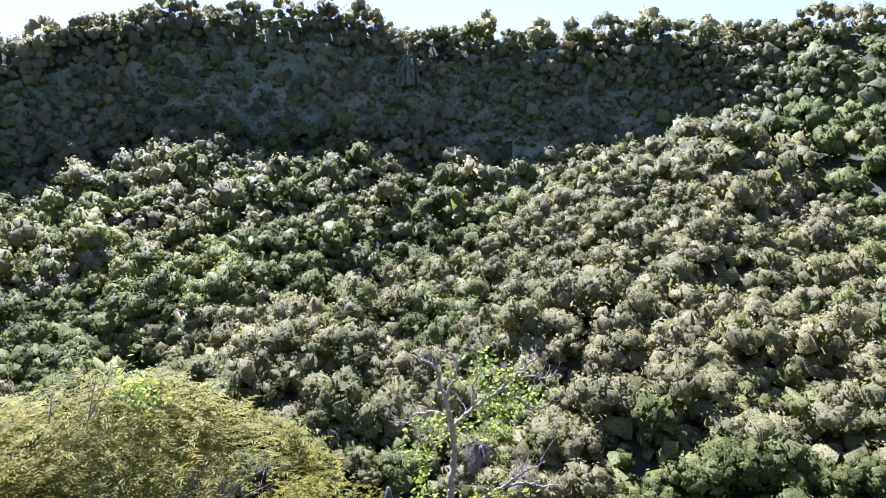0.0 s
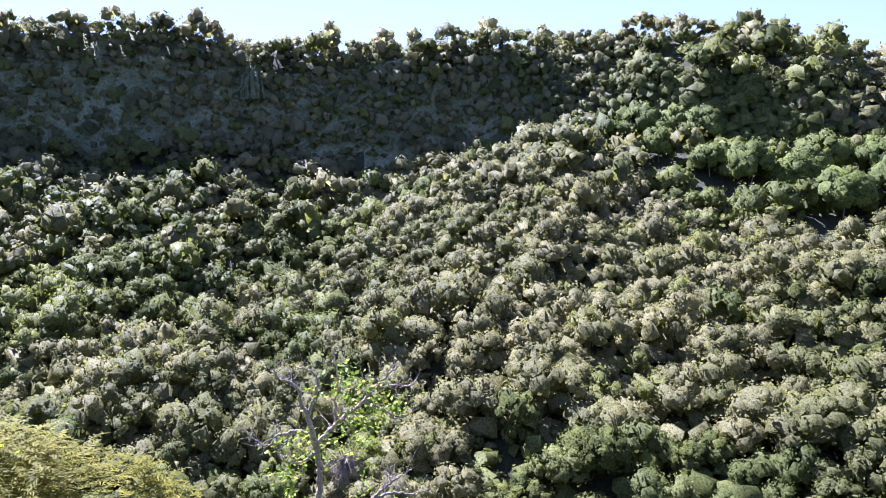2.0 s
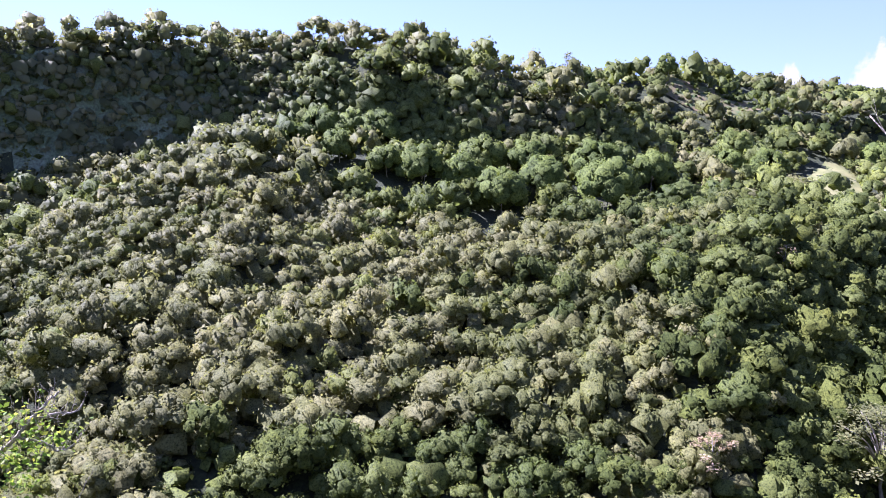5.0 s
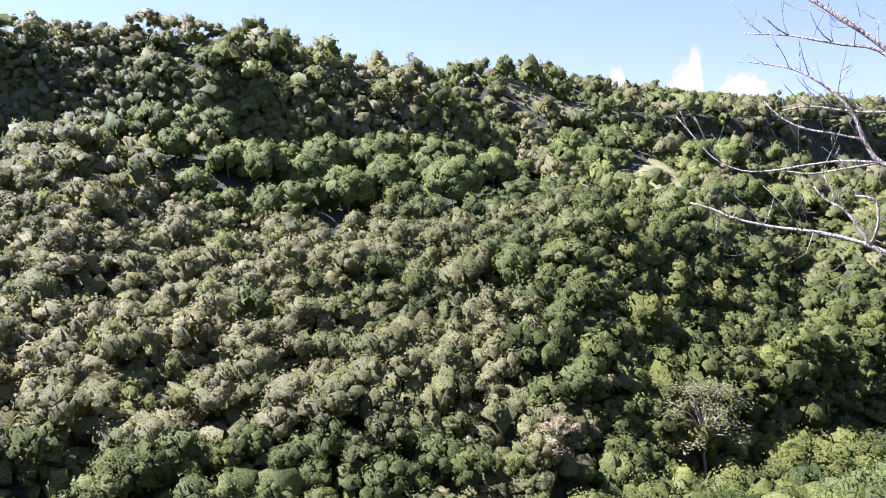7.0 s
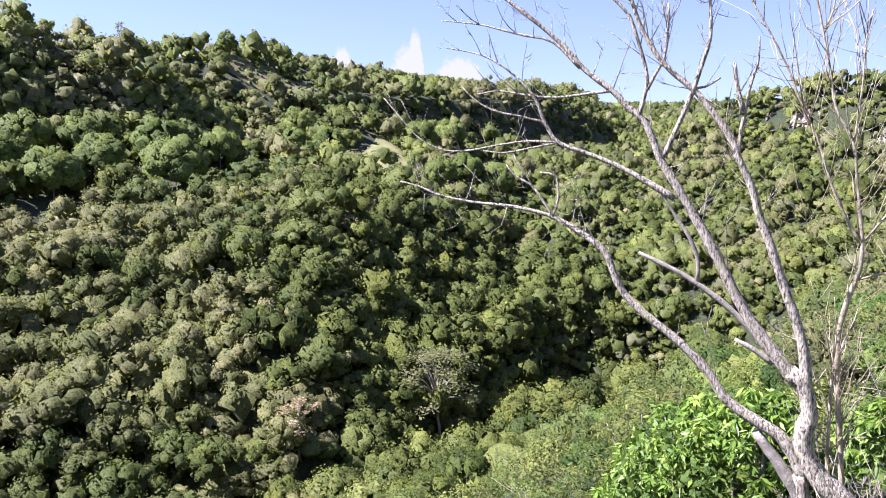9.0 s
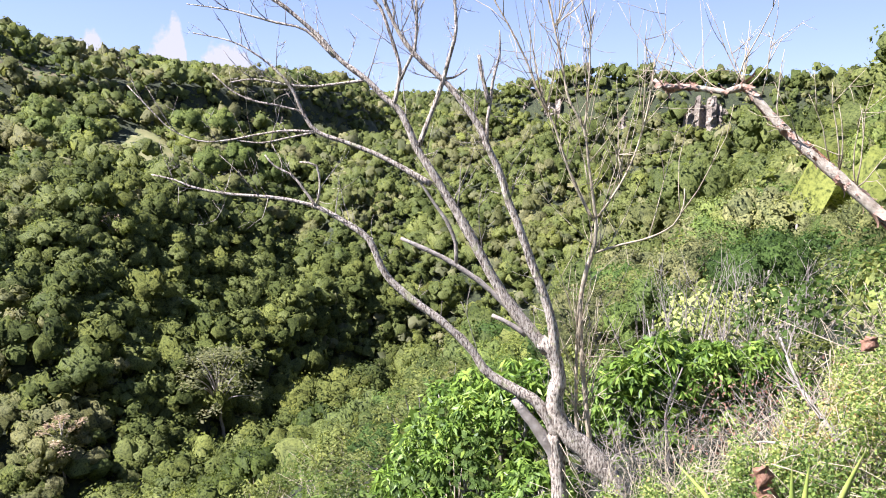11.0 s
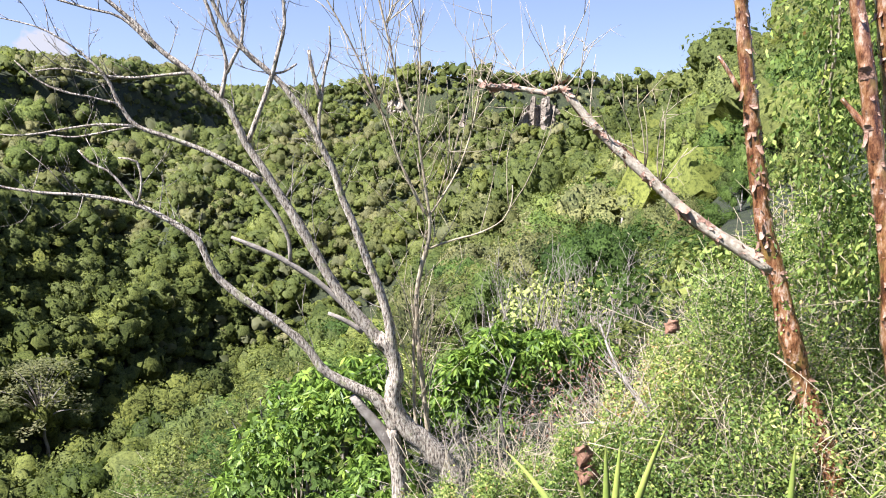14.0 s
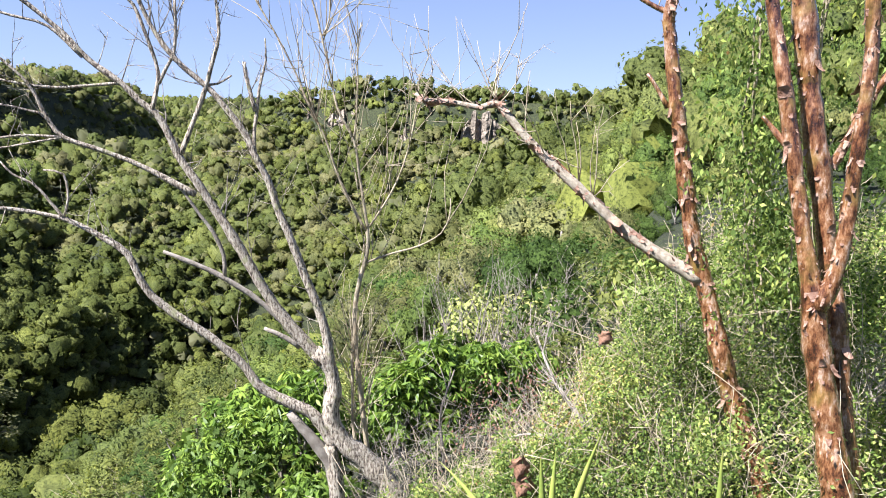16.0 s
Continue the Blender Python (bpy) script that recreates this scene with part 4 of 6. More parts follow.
def rock_face(az, d, width, height, seed, label, el, mat=mat_rock):
    """Upright fractured rock: ribs and clefts, broken ledges."""
    g = np.random.default_rng(seed)
    x0, y0, _ = polar(az, d, 0)
    a = radians(az)
    side, out = np.array([math.cos(a), -math.sin(a), 0]), np.array([-math.sin(a), -math.cos(a), 0])
    z0 = d * math.tan(radians(el)) + 1.0
    nu, nv = 34, 26
    ribs = g.uniform(-1, 1, 9)
    verts, faces = [], []
    for i in range(nv + 1):
        for j in range(nu + 1):
            u, v = j / nu - 0.5, i / nv
            rib = ribs[int((u + 0.5) * 8.99)] * 2.0 + 0.7 * math.sin(u * 31)
            lump = noise.noise((u * 6 + seed, v * 5, 0.3)) * 1.6 + noise.noise((u * 17, v * 15, seed)) * 0.8
            depth = 2.2 * (1 - (2 * u) ** 2) * (1 - v ** 3) + rib * (1 - v * 0.5) + lump - 2.0 * v
            p = np.array([x0, y0, z0]) + side * u * width * (1 - 0.12 * v) + out * depth + np.array([0, 0, v * height * (1 - 0.3 * abs(2 * u) ** 3 + 0.16 * ribs[int((u + 0.5) * 8.99)]) - 2])
            verts.append(tuple(p))
    for i in range(nv):
        for j in range(nu):
            k = i * (nu + 1) + j
            faces.append((k, k + 1, k + nu + 2, k + nu + 1))
    base = np.array([x0, y0, z0])
    ob = new("rock_face", mesh_of("rock_face", [tuple(np.array(v_) - base) for v_ in verts], faces, mat, False))
    ob.location = base
    tagged(ob, label, "rock")


rock_face(100.4, 276, 18, 15, 2, "tall fractured pale cliff above the gorge", -3.6)
rock_face(95.0, 279, 11, 12, 3, "reddish broken rock on the hillside", -4.2)
rock_face(90.7, 299, 20, 8, 4, "low pale rock band under the crest", -2.1)
rock_face(88.0, 308, 9, 6, 5, "low pale rock band under the crest", -1.7)
rock_face(-3.7, 290, 9, 11, 6, "grey cliff patch in the shaded ridge", 4.4, mat_cliff)
rock_face(38.5, 251, 14, 7, 9, "grey rock wall over the grove", -0.6, mat_cliff)
rock_face(33, 251, 12, 8, 10, "grey rock wall over the grove", -0.4, mat_cliff)


# ---------------------------------------------------------------- bare lichen tree
bare_tree = thing("bare_tree", (6.25, -0.5, float(land(6.25, -0.5)[0])), "leafless tree with rough bark and pale lichen", "tree")
BARK["bare_tree"] = (mat_lichen, mat_deadwood)
limb(bare_tree, "trunk", [(6.26, -0.62, -3.48, 0.133), (6.24, -0.40, -3.12, 0.109), (6.23, -0.23, -2.89, 0.102), (6.22, -0.04, -2.71, 0.096), (6.21, 0.06, -2.48, 0.080), (6.21, 0.03, -2.24, 0.070), (6.21, 0.07, -2.06, 0.069), (6.20, 0.18, -1.93, 0.064)])
limb(bare_tree, "limb", [(6.21, 0.12, -2.02, 0.059), (6.19, 0.40, -1.67, 0.054), (6.18, 0.56, -1.41, 0.049), (6.16, 0.74, -1.06, 0.044), (6.15, 0.89, -0.80, 0.039), (6.14, 1.02, -0.58, 0.037), (6.14, 1.13, -0.41, 0.035), (6.13, 1.24, -0.15, 0.030), (6.12, 1.39, -0.01, 0.028), (6.11, 1.49, 0.10, 0.026), (6.10, 1.69, 0.25, 0.024), (6.09, 1.84, 0.42, 0.022), (6.07, 2.03, 0.59, 0.020), (6.06, 2.22, 0.74, 0.018), (6.05, 2.42, 0.89, 0.014)])
limb(bare_tree, "limb", [(6.21, 0.06, -2.06, 0.055), (6.21, 0.09, -1.79, 0.045), (6.20, 0.15, -1.57, 0.043), (6.20, 0.25, -1.31, 0.040), (6.19, 0.34, -1.05, 0.037), (6.19, 0.43, -0.83, 0.035), (6.18, 0.49, -0.62, 0.033), (6.17, 0.58, -0.43, 0.030), (6.17, 0.65, -0.26, 0.030), (6.16, 0.73, -0.14, 0.026), (6.16, 0.86, 0.03, 0.026), (6.15, 0.94, 0.11, 0.024), (6.14, 1.09, 0.24, 0.022), (6.13, 1.19, 0.36, 0.022), (6.13, 1.28, 0.51, 0.017), (6.12, 1.36, 0.71, 0.018), (6.12, 1.42, 0.87, 0.013)])
limb(bare_tree, "branch", [(6.17, 0.60, -0.39, 0.022), (6.17, 0.59, -0.20, 0.017), (6.18, 0.57, -0.08, 0.017), (6.18, 0.55, 0.08, 0.013), (6.18, 0.50, 0.28, 0.009), (6.18, 0.50, 0.44, 0.006)])
limb(bare_tree, "branch", [(6.17, 0.58, -0.08, 0.022), (6.17, 0.64, 0.17, 0.017), (6.17, 0.65, 0.27, 0.015)])
limb(bare_tree, "branch", [(6.14, 1.11, -0.39, 0.026), (6.14, 1.04, -0.22, 0.022), (6.15, 0.98, -0.07, 0.022), (6.15, 0.92, 0.09, 0.022), (6.15, 0.86, 0.29, 0.017), (6.16, 0.82, 0.45, 0.015), (6.16, 0.83, 0.69, 0.013), (6.16, 0.85, 0.88, 0.011)])
limb(bare_tree, "branch", [(6.12, 1.30, -0.11, 0.022), (6.13, 1.26, 0.05, 0.020), (6.13, 1.24, 0.18, 0.017), (6.13, 1.28, 0.34, 0.017), (6.12, 1.32, 0.47, 0.015), (6.12, 1.38, 0.63, 0.015), (6.11, 1.49, 0.75, 0.013), (6.10, 1.59, 0.88, 0.009)])
limb(bare_tree, "branch", [(6.13, 1.24, 0.10, 0.017), (6.13, 1.19, 0.20, 0.015), (6.14, 1.13, 0.32, 0.013), (6.14, 1.11, 0.50, 0.013), (6.14, 1.11, 0.70, 0.011)])
limb(bare_tree, "branch", [(6.15, 0.94, 0.10, 0.015), (6.16, 0.84, 0.11, 0.011), (6.16, 0.74, 0.17, 0.009)])
limb(bare_tree, "limb", [(6.14, 1.02, -0.69, 0.031), (6.13, 1.21, -0.58, 0.026), (6.12, 1.41, -0.47, 0.022), (6.10, 1.65, -0.37, 0.020), (6.08, 1.89, -0.28, 0.018), (6.08, 2.00, -0.13, 0.016), (6.07, 2.07, 0.05, 0.013), (6.06, 2.18, 0.18, 0.011), (6.05, 2.31, 0.29, 0.009), (6.04, 2.51, 0.40, 0.007), (6.02, 2.81, 0.47, 0.005)])
limb(bare_tree, "branch", [(6.08, 1.92, -0.28, 0.013), (6.07, 2.14, -0.27, 0.011), (6.05, 2.38, -0.30, 0.009), (6.03, 2.61, -0.34, 0.009), (6.02, 2.83, -0.34, 0.007), (6.00, 3.04, -0.25, 0.006), (5.99, 3.18, -0.11, 0.006), (5.98, 3.36, 0.09, 0.005)])
limb(bare_tree, "branch", [(6.08, 1.89, -0.28, 0.011), (6.07, 2.10, -0.32, 0.009), (6.05, 2.33, -0.36, 0.008), (6.04, 2.52, -0.34, 0.006)])
limb(bare_tree, "branch", [(6.11, 1.49, 0.10, 0.017), (6.10, 1.69, 0.08, 0.013), (6.08, 1.91, 0.06, 0.013), (6.07, 2.13, 0.08, 0.011), (6.05, 2.36, 0.12, 0.009), (6.04, 2.55, 0.10, 0.007)])
limb(bare_tree, "branch", [(6.08, 1.98, -0.13, 0.011), (6.06, 2.18, -0.08, 0.009), (6.05, 2.41, -0.03, 0.009), (6.04, 2.57, 0.06, 0.007), (6.03, 2.68, 0.17, 0.006)])
limb(bare_tree, "branch", [(6.09, 1.73, 0.27, 0.018), (6.08, 1.94, 0.47, 0.013), (6.06, 2.16, 0.53, 0.011), (6.05, 2.34, 0.58, 0.009), (6.04, 2.52, 0.63, 0.007), (6.02, 2.84, 0.68, 0.005)])
limb(bare_tree, "limb", [(6.21, 0.03, -2.74, 0.062), (6.20, 0.19, -2.47, 0.056), (6.19, 0.34, -2.37, 0.051), (6.18, 0.50, -2.28, 0.049), (6.17, 0.63, -2.17, 0.044), (6.17, 0.70, -2.05, 0.041), (6.16, 0.81, -1.92, 0.041), (6.14, 1.01, -1.74, 0.038), (6.13, 1.21, -1.59, 0.036), (6.12, 1.39, -1.41, 0.034), (6.11, 1.46, -1.25, 0.031), (6.11, 1.52, -1.12, 0.029), (6.10, 1.66, -1.01, 0.027), (6.09, 1.84, -0.90, 0.022), (6.07, 2.02, -0.83, 0.018), (6.05, 2.30, -0.78, 0.016), (6.03, 2.58, -0.76, 0.014), (6.01, 2.87, -0.71, 0.012), (6.00, 3.06, -0.64, 0.009), (5.99, 3.23, -0.60, 0.007)])
limb(bare_tree, "branch", [(6.08, 1.91, -0.88, 0.018), (6.07, 2.02, -0.72, 0.013), (6.07, 2.11, -0.61, 0.011), (6.06, 2.24, -0.54, 0.009), (6.05, 2.31, -0.45, 0.007)])
limb(bare_tree, "branch", [(6.08, 1.93, -0.85, 0.013), (6.08, 1.89, -0.72, 0.011), (6.08, 1.91, -0.54, 0.010), (6.07, 2.04, -0.51, 0.007)])
limb(bare_tree, "dead_branch", [(6.19, 0.36, -1.74, 0.029), (6.17, 0.60, -1.50, 0.027), (6.16, 0.77, -1.37, 0.027), (6.15, 0.95, -1.26, 0.024), (6.14, 1.12, -1.18, 0.022), (6.13, 1.27, -1.11, 0.013)])
limb(bare_tree, "dead_branch", [(6.16, 0.84, -1.32, 0.020), (6.16, 0.84, -1.15, 0.018), (6.15, 0.91, -0.97, 0.018), (6.15, 1.00, -0.84, 0.015), (6.14, 1.08, -0.71, 0.013), (6.14, 1.14, -0.62, 0.009)])
limb(bare_tree, "dead_branch", [(6.19, 0.29, -1.89, 0.027), (6.19, 0.40, -1.81, 0.023), (6.18, 0.56, -1.73, 0.016)])
limb(bare_tree, "dead_stub", [(6.22, -0.04, -3.39, 0.070), (6.21, 0.01, -3.15, 0.069), (6.21, 0.06, -2.91, 0.063), (6.20, 0.16, -2.73, 0.057), (6.20, 0.28, -2.57, 0.047), (6.19, 0.38, -2.43, 0.037)])
limb(bare_tree, "root", [(6.21, 0.07, -2.72, 0.076), (6.21, 0.03, -2.96, 0.073), (6.21, 0.01, -3.20, 0.079), (6.22, 0.00, -3.45, 0.091)])
twigs(bare_tree, ("branch", "limb"), 120, 0.4, 0.6, 0.004, 3, 2, low=0.35)
twigs(bare_tree, ("trunk", "limb"), 26, 0.5, 0.5, 0.005, 4, 2, low=0.0, material=mat_deadwood, name="dead_shoot")

whip_shrub = thing("whip_shrub", (6.6, -0.5, float(land(6.6, -0.5)[0])), "leafless shrub of tall pale whippy stems", "shrub")
BARK["whip_shrub"] = (mat_stem, mat_deadwood)
limb(whip_shrub, "stem", [(6.60, -0.29, -3.22, 0.042), (6.60, -0.24, -2.92, 0.033), (6.60, -0.20, -2.52, 0.030), (6.60, -0.16, -2.13, 0.029), (6.60, -0.14, -1.75, 0.029), (6.60, -0.18, -1.47, 0.028), (6.60, -0.24, -1.24, 0.024), (6.60, -0.25, -1.05, 0.021), (6.60, -0.22, -0.83, 0.019), (6.60, -0.18, -0.57, 0.016), (6.60, -0.14, -0.31, 0.016), (6.60, -0.01, -0.05, 0.014), (6.60, 0.04, 0.20, 0.012), (6.60, 0.10, 0.46, 0.012), (6.60, 0.16, 0.71, 0.011), (6.60, 0.21, 0.87, 0.009)])
limb(whip_shrub, "stem", [(6.60, -0.23, -1.03, 0.019), (6.60, -0.11, -0.81, 0.016), (6.60, -0.02, -0.61, 0.014), (6.60, 0.10, -0.26, 0.012), (6.60, 0.19, -0.09, 0.012), (6.60, 0.31, 0.21, 0.011), (6.60, 0.44, 0.47, 0.010), (6.60, 0.59, 0.73, 0.009), (6.60, 0.69, 0.90, 0.009)])
limb(whip_shrub, "stem", [(6.60, -0.19, -3.18, 0.026), (6.60, -0.13, -2.78, 0.023), (6.60, -0.12, -2.43, 0.020), (6.60, -0.12, -2.04, 0.019), (6.60, -0.15, -1.75, 0.014)])
limb(whip_shrub, "stem", [(6.60, -0.14, -0.31, 0.014), (6.60, -0.16, -0.09, 0.012), (6.60, -0.17, 0.16, 0.010), (6.60, -0.17, 0.41, 0.009), (6.60, -0.20, 0.61, 0.007)])
limb(whip_shrub, "stem", [(6.60, -0.26, -1.01, 0.014), (6.60, -0.42, -0.76, 0.013), (6.60, -0.53, -0.52, 0.012), (6.60, -0.61, -0.22, 0.010), (6.60, -0.65, 0.06, 0.009), (6.60, -0.66, 0.23, 0.007)])
limb(whip_shrub, "stem", [(6.60, -0.22, -1.31, 0.014), (6.60, -0.45, -1.23, 0.013), (6.60, -0.67, -1.17, 0.012), (6.60, -0.86, -1.06, 0.009), (6.60, -0.93, -0.90, 0.009), (6.60, -0.93, -0.77, 0.007)])
limb(whip_shrub, "stem", [(6.60, 0.10, 0.50, 0.012), (6.60, 0.05, 0.62, 0.009), (6.60, 0.04, 0.86, 0.008)])
twigs(whip_shrub, ("stem",), 110, 0.85, 1.2, 0.005, 6, 1, low=0.05)

# ---------------------------------------------------------------- trees with peeling copper bark
peeling_tree = thing("peeling_tree", (4.34, -2.62, float(land(4.34, -2.62)[0])), "slender tree with peeling coppery red bark", "tree", "peeling trees")
BARK["peeling_tree"] = (mat_copper, mat_deadwood)
limb(peeling_tree, "trunk", [(4.32, -2.66, -2.59, 0.076), (4.38, -2.52, -2.13, 0.072), (4.44, -2.37, -1.75, 0.070), (4.47, -2.27, -1.44, 0.069), (4.52, -2.17, -1.07, 0.064), (4.55, -2.08, -0.77, 0.059), (4.57, -2.03, -0.51, 0.055), (4.59, -1.98, -0.22, 0.051), (4.61, -1.93, 0.07, 0.048), (4.63, -1.90, 0.29, 0.045), (4.64, -1.87, 0.47, 0.041), (4.63, -1.88, 0.59, 0.041), (4.63, -1.90, 0.77, 0.038)])
long_branch = limb(peeling_tree, "limb", [(4.53, -2.13, -0.99, 0.053), (4.59, -1.98, -0.90, 0.045), (4.67, -1.79, -0.78, 0.042), (4.73, -1.63, -0.65, 0.038), (4.81, -1.44, -0.47, 0.035), (4.88, -1.26, -0.31, 0.031), (4.94, -1.11, -0.15, 0.028), (4.98, -1.01, -0.03, 0.026), (5.00, -0.96, 0.01, 0.024), (5.04, -0.88, -0.02, 0.021), (5.10, -0.72, 0.01, 0.018), (5.17, -0.55, 0.02, 0.016), (5.19, -0.50, 0.06, 0.011)])
limb(peeling_tree, "branch", [(4.67, -1.79, -0.80, 0.014), (4.69, -1.73, -0.78, 0.012), (4.74, -1.62, -0.68, 0.010), (4.77, -1.53, -0.54, 0.009), (4.84, -1.37, -0.37, 0.009), (4.87, -1.29, -0.29, 0.007)])
long_branch.data.materials[0] = mat_tan
limb(peeling_tree, "stub", [(4.63, -1.90, -0.00, 0.021), (4.65, -1.84, 0.10, 0.015), (4.67, -1.78, 0.19, 0.012)])
limb(peeling_tree, "branch", [(4.63, -1.88, 0.52, 0.024), (4.66, -1.81, 0.55, 0.017), (4.70, -1.71, 0.61, 0.014), (4.75, -1.59, 0.69, 0.010)])
twin_tree = thing("peeling_tree", (3.42, -2.48, float(land(3.42, -2.48)[0])), "forked tree with glossy peeling coppery bark", "tree", "peeling trees")
BARK[twin_tree.name] = (mat_copper, mat_deadwood)
limb(twin_tree, "trunk", [(3.42, -2.44, -2.17, 0.090), (3.44, -2.41, -1.94, 0.081), (3.49, -2.35, -1.64, 0.072), (3.53, -2.30, -1.37, 0.067), (3.56, -2.25, -1.10, 0.064), (3.58, -2.22, -0.88, 0.055), (3.61, -2.17, -0.63, 0.039), (3.64, -2.12, -0.37, 0.036), (3.67, -2.07, -0.09, 0.036), (3.70, -2.02, 0.19, 0.033), (3.73, -1.98, 0.39, 0.030), (3.75, -1.95, 0.58, 0.030)])
limb(twin_tree, "limb", [(3.54, -2.22, -0.90, 0.039), (3.52, -2.26, -0.77, 0.039), (3.50, -2.28, -0.58, 0.036), (3.50, -2.29, -0.33, 0.033), (3.49, -2.29, -0.08, 0.032), (3.49, -2.30, 0.19, 0.032), (3.50, -2.29, 0.40, 0.031), (3.50, -2.27, 0.56, 0.031)])
limb(twin_tree, "stem", [(3.53, -2.54, -2.00, 0.061), (3.57, -2.49, -1.69, 0.055), (3.61, -2.44, -1.35, 0.049), (3.64, -2.39, -0.99, 0.049), (3.68, -2.34, -0.70, 0.048), (3.71, -2.30, -0.43, 0.051), (3.74, -2.25, -0.17, 0.053), (3.77, -2.21, 0.09, 0.053), (3.79, -2.17, 0.35, 0.055), (3.81, -2.14, 0.60, 0.054)])
limb(twin_tree, "limb", [(3.75, -2.32, -0.29, 0.024), (3.72, -2.37, -0.19, 0.024), (3.69, -2.40, -0.08, 0.021), (3.68, -2.43, 0.02, 0.018), (3.63, -2.49, 0.16, 0.018), (3.58, -2.56, 0.34, 0.015)])
limb(twin_tree, "stub", [(3.67, -2.08, -0.17, 0.021), (3.69, -2.04, -0.13, 0.018), (3.72, -2.00, -0.07, 0.013), (3.74, -1.97, -0.03, 0.010)])


def flakes(tree, names, count, size, seed):
    """Curled papery flakes that stand off the bark."""
    g = np.random.default_rng(seed)
    verts, faces = [], []
    pool = [p for n_, p in GROWN[tree.name] if n_ in names]
    for _ in range(count):
        p = pool[g.integers(len(pool))]
        i = g.integers(0, len(p) - 1)
        d = p[i + 1, :3] - p[i, :3]
        d /= np.linalg.norm(d) + 1e-9
        o = np.cross(d, g.normal(size=3))
        o /= np.linalg.norm(o)
        s = np.cross(d, o)
        c = p[i, :3] + o * p[i, 3] * 1.0
        big = math.exp(g.normal() * 0.5)
        h, w = size * g.uniform(0.6, 1.5) * big, size * g.uniform(0.15, 0.6) * big
        k = len(verts)
        curl = g.uniform(0.05, 0.8) * h
        up = g.choice((-1, -1, 1))
        for t, lift, wide in ((0, 0, 1.0), (0.35, 0.12, 0.95), (0.7, 0.45, 0.8), (0.95, 1.0, 0.55)):
            e0, e1 = g.uniform(0.8, 1.2, 2)
            mid = c + d * h * t * up + o * (curl * lift + 0.001)
            verts += [tuple(mid - s * w * wide * e0 - o * w * 0.25), tuple(mid + o * 0.1 * w), tuple(mid + s * w * wide * e1 - o * w * 0.25)]
        for t in range(3):
            faces += [(k + 3 * t, k + 3 * t + 1, k + 3 * t + 4, k + 3 * t + 3), (k + 3 * t + 1, k + 3 * t + 2, k + 3 * t + 5, k + 3 * t + 4)]
    trunk = [c for c in tree.children if c.name.startswith("trunk")][0]
    part("loose_bark", mesh_of("loose_bark", verts, faces, mat_flake), trunk, "curled papery bark flakes", "stuff")


flakes(peeling_tree, ("trunk", "trunk", "limb"), 760, 0.019, 3)
flakes(twin_tree, ("trunk", "stem", "limb"), 680, 0.016, 4)
twigs(peeling_tree, ("limb", "branch"), 26, 0.55, 1.2, 0.0045, 8, 2, low=0.5, material=mat_stem)

# ---------------------------------------------------------------- tree with climbers and an air plant
vine_tree = thing("vine_tree", (-0.24, 15.0, float(land(-0.24, 15.0)[0])), "half-dead small tree hung with climbing leaves", "tree")
BARK["vine_tree"] = (mat_tan, mat_deadwood)
limb(vine_tree, "trunk", [(-0.24, 15.00, -8.08, 0.112), (-0.16, 15.00, -7.13, 0.096), (-0.09, 15.00, -6.14, 0.088), (-0.13, 15.00, -5.67, 0.081), (-0.24, 15.00, -5.08, 0.069), (-0.33, 15.00, -4.85, 0.057)])
limb(vine_tree, "limb", [(-0.33, 15.00, -4.85, 0.057), (-0.46, 15.00, -4.38, 0.045), (-0.74, 15.00, -4.21, 0.028), (-0.90, 15.00, -4.06, 0.017)])
limb(vine_tree, "limb", [(-0.24, 15.00, -5.02, 0.052), (-0.01, 15.00, -4.38, 0.040), (-0.12, 15.00, -4.15, 0.028), (-0.40, 15.00, -4.02, 0.017)])
limb(vine_tree, "limb", [(-0.13, 15.00, -5.64, 0.070), (0.33, 15.00, -5.20, 0.058), (0.77, 15.00, -4.90, 0.052), (1.11, 15.00, -4.55, 0.040), (1.38, 15.00, -4.32, 0.034), (1.57, 15.00, -4.17, 0.023)])
limb(vine_tree, "branch", [(0.77, 15.00, -4.84, 0.034), (1.22, 15.00, -5.02, 0.029), (1.45, 15.00, -5.25, 0.023), (1.73, 15.00, -5.19, 0.023), (1.89, 15.00, -4.96, 0.017)])
limb(vine_tree, "branch", [(1.05, 15.00, -4.59, 0.028), (1.50, 15.00, -4.55, 0.023), (1.78, 15.00, -4.61, 0.023), (1.94, 15.00, -4.44, 0.015)])
limb(vine_tree, "limb", [(-0.18, 15.00, -5.37, 0.046), (-0.52, 15.00, -5.32, 0.040), (-0.86, 15.00, -5.38, 0.035), (-1.09, 15.00, -5.55, 0.023), (-1.42, 15.00, -5.26, 0.017)])
limb(vine_tree, "branch", [(-0.52, 15.00, -5.32, 0.029), (-0.75, 15.00, -5.55, 0.023), (-0.86, 15.00, -5.79, 0.018), (-0.52, 15.00, -5.96, 0.014)])
limb(vine_tree, "branch", [(0.30, 15.00, -5.20, 0.035), (0.30, 15.00, -4.73, 0.028), (0.38, 15.00, -4.27, 0.023), (0.32, 15.00, -3.75, 0.017)])
limb(vine_tree, "branch", [(-0.15, 15.00, -5.79, 0.047), (-0.47, 15.00, -5.96, 0.035), (-0.75, 15.00, -5.91, 0.023)])
limb(vine_tree, "dead_branch", [(0.22, 15.00, -7.34, 0.061), (0.79, 15.00, -6.95, 0.048), (1.24, 15.00, -6.79, 0.036), (1.70, 15.00, -6.85, 0.024), (2.04, 15.00, -6.82, 0.016)])
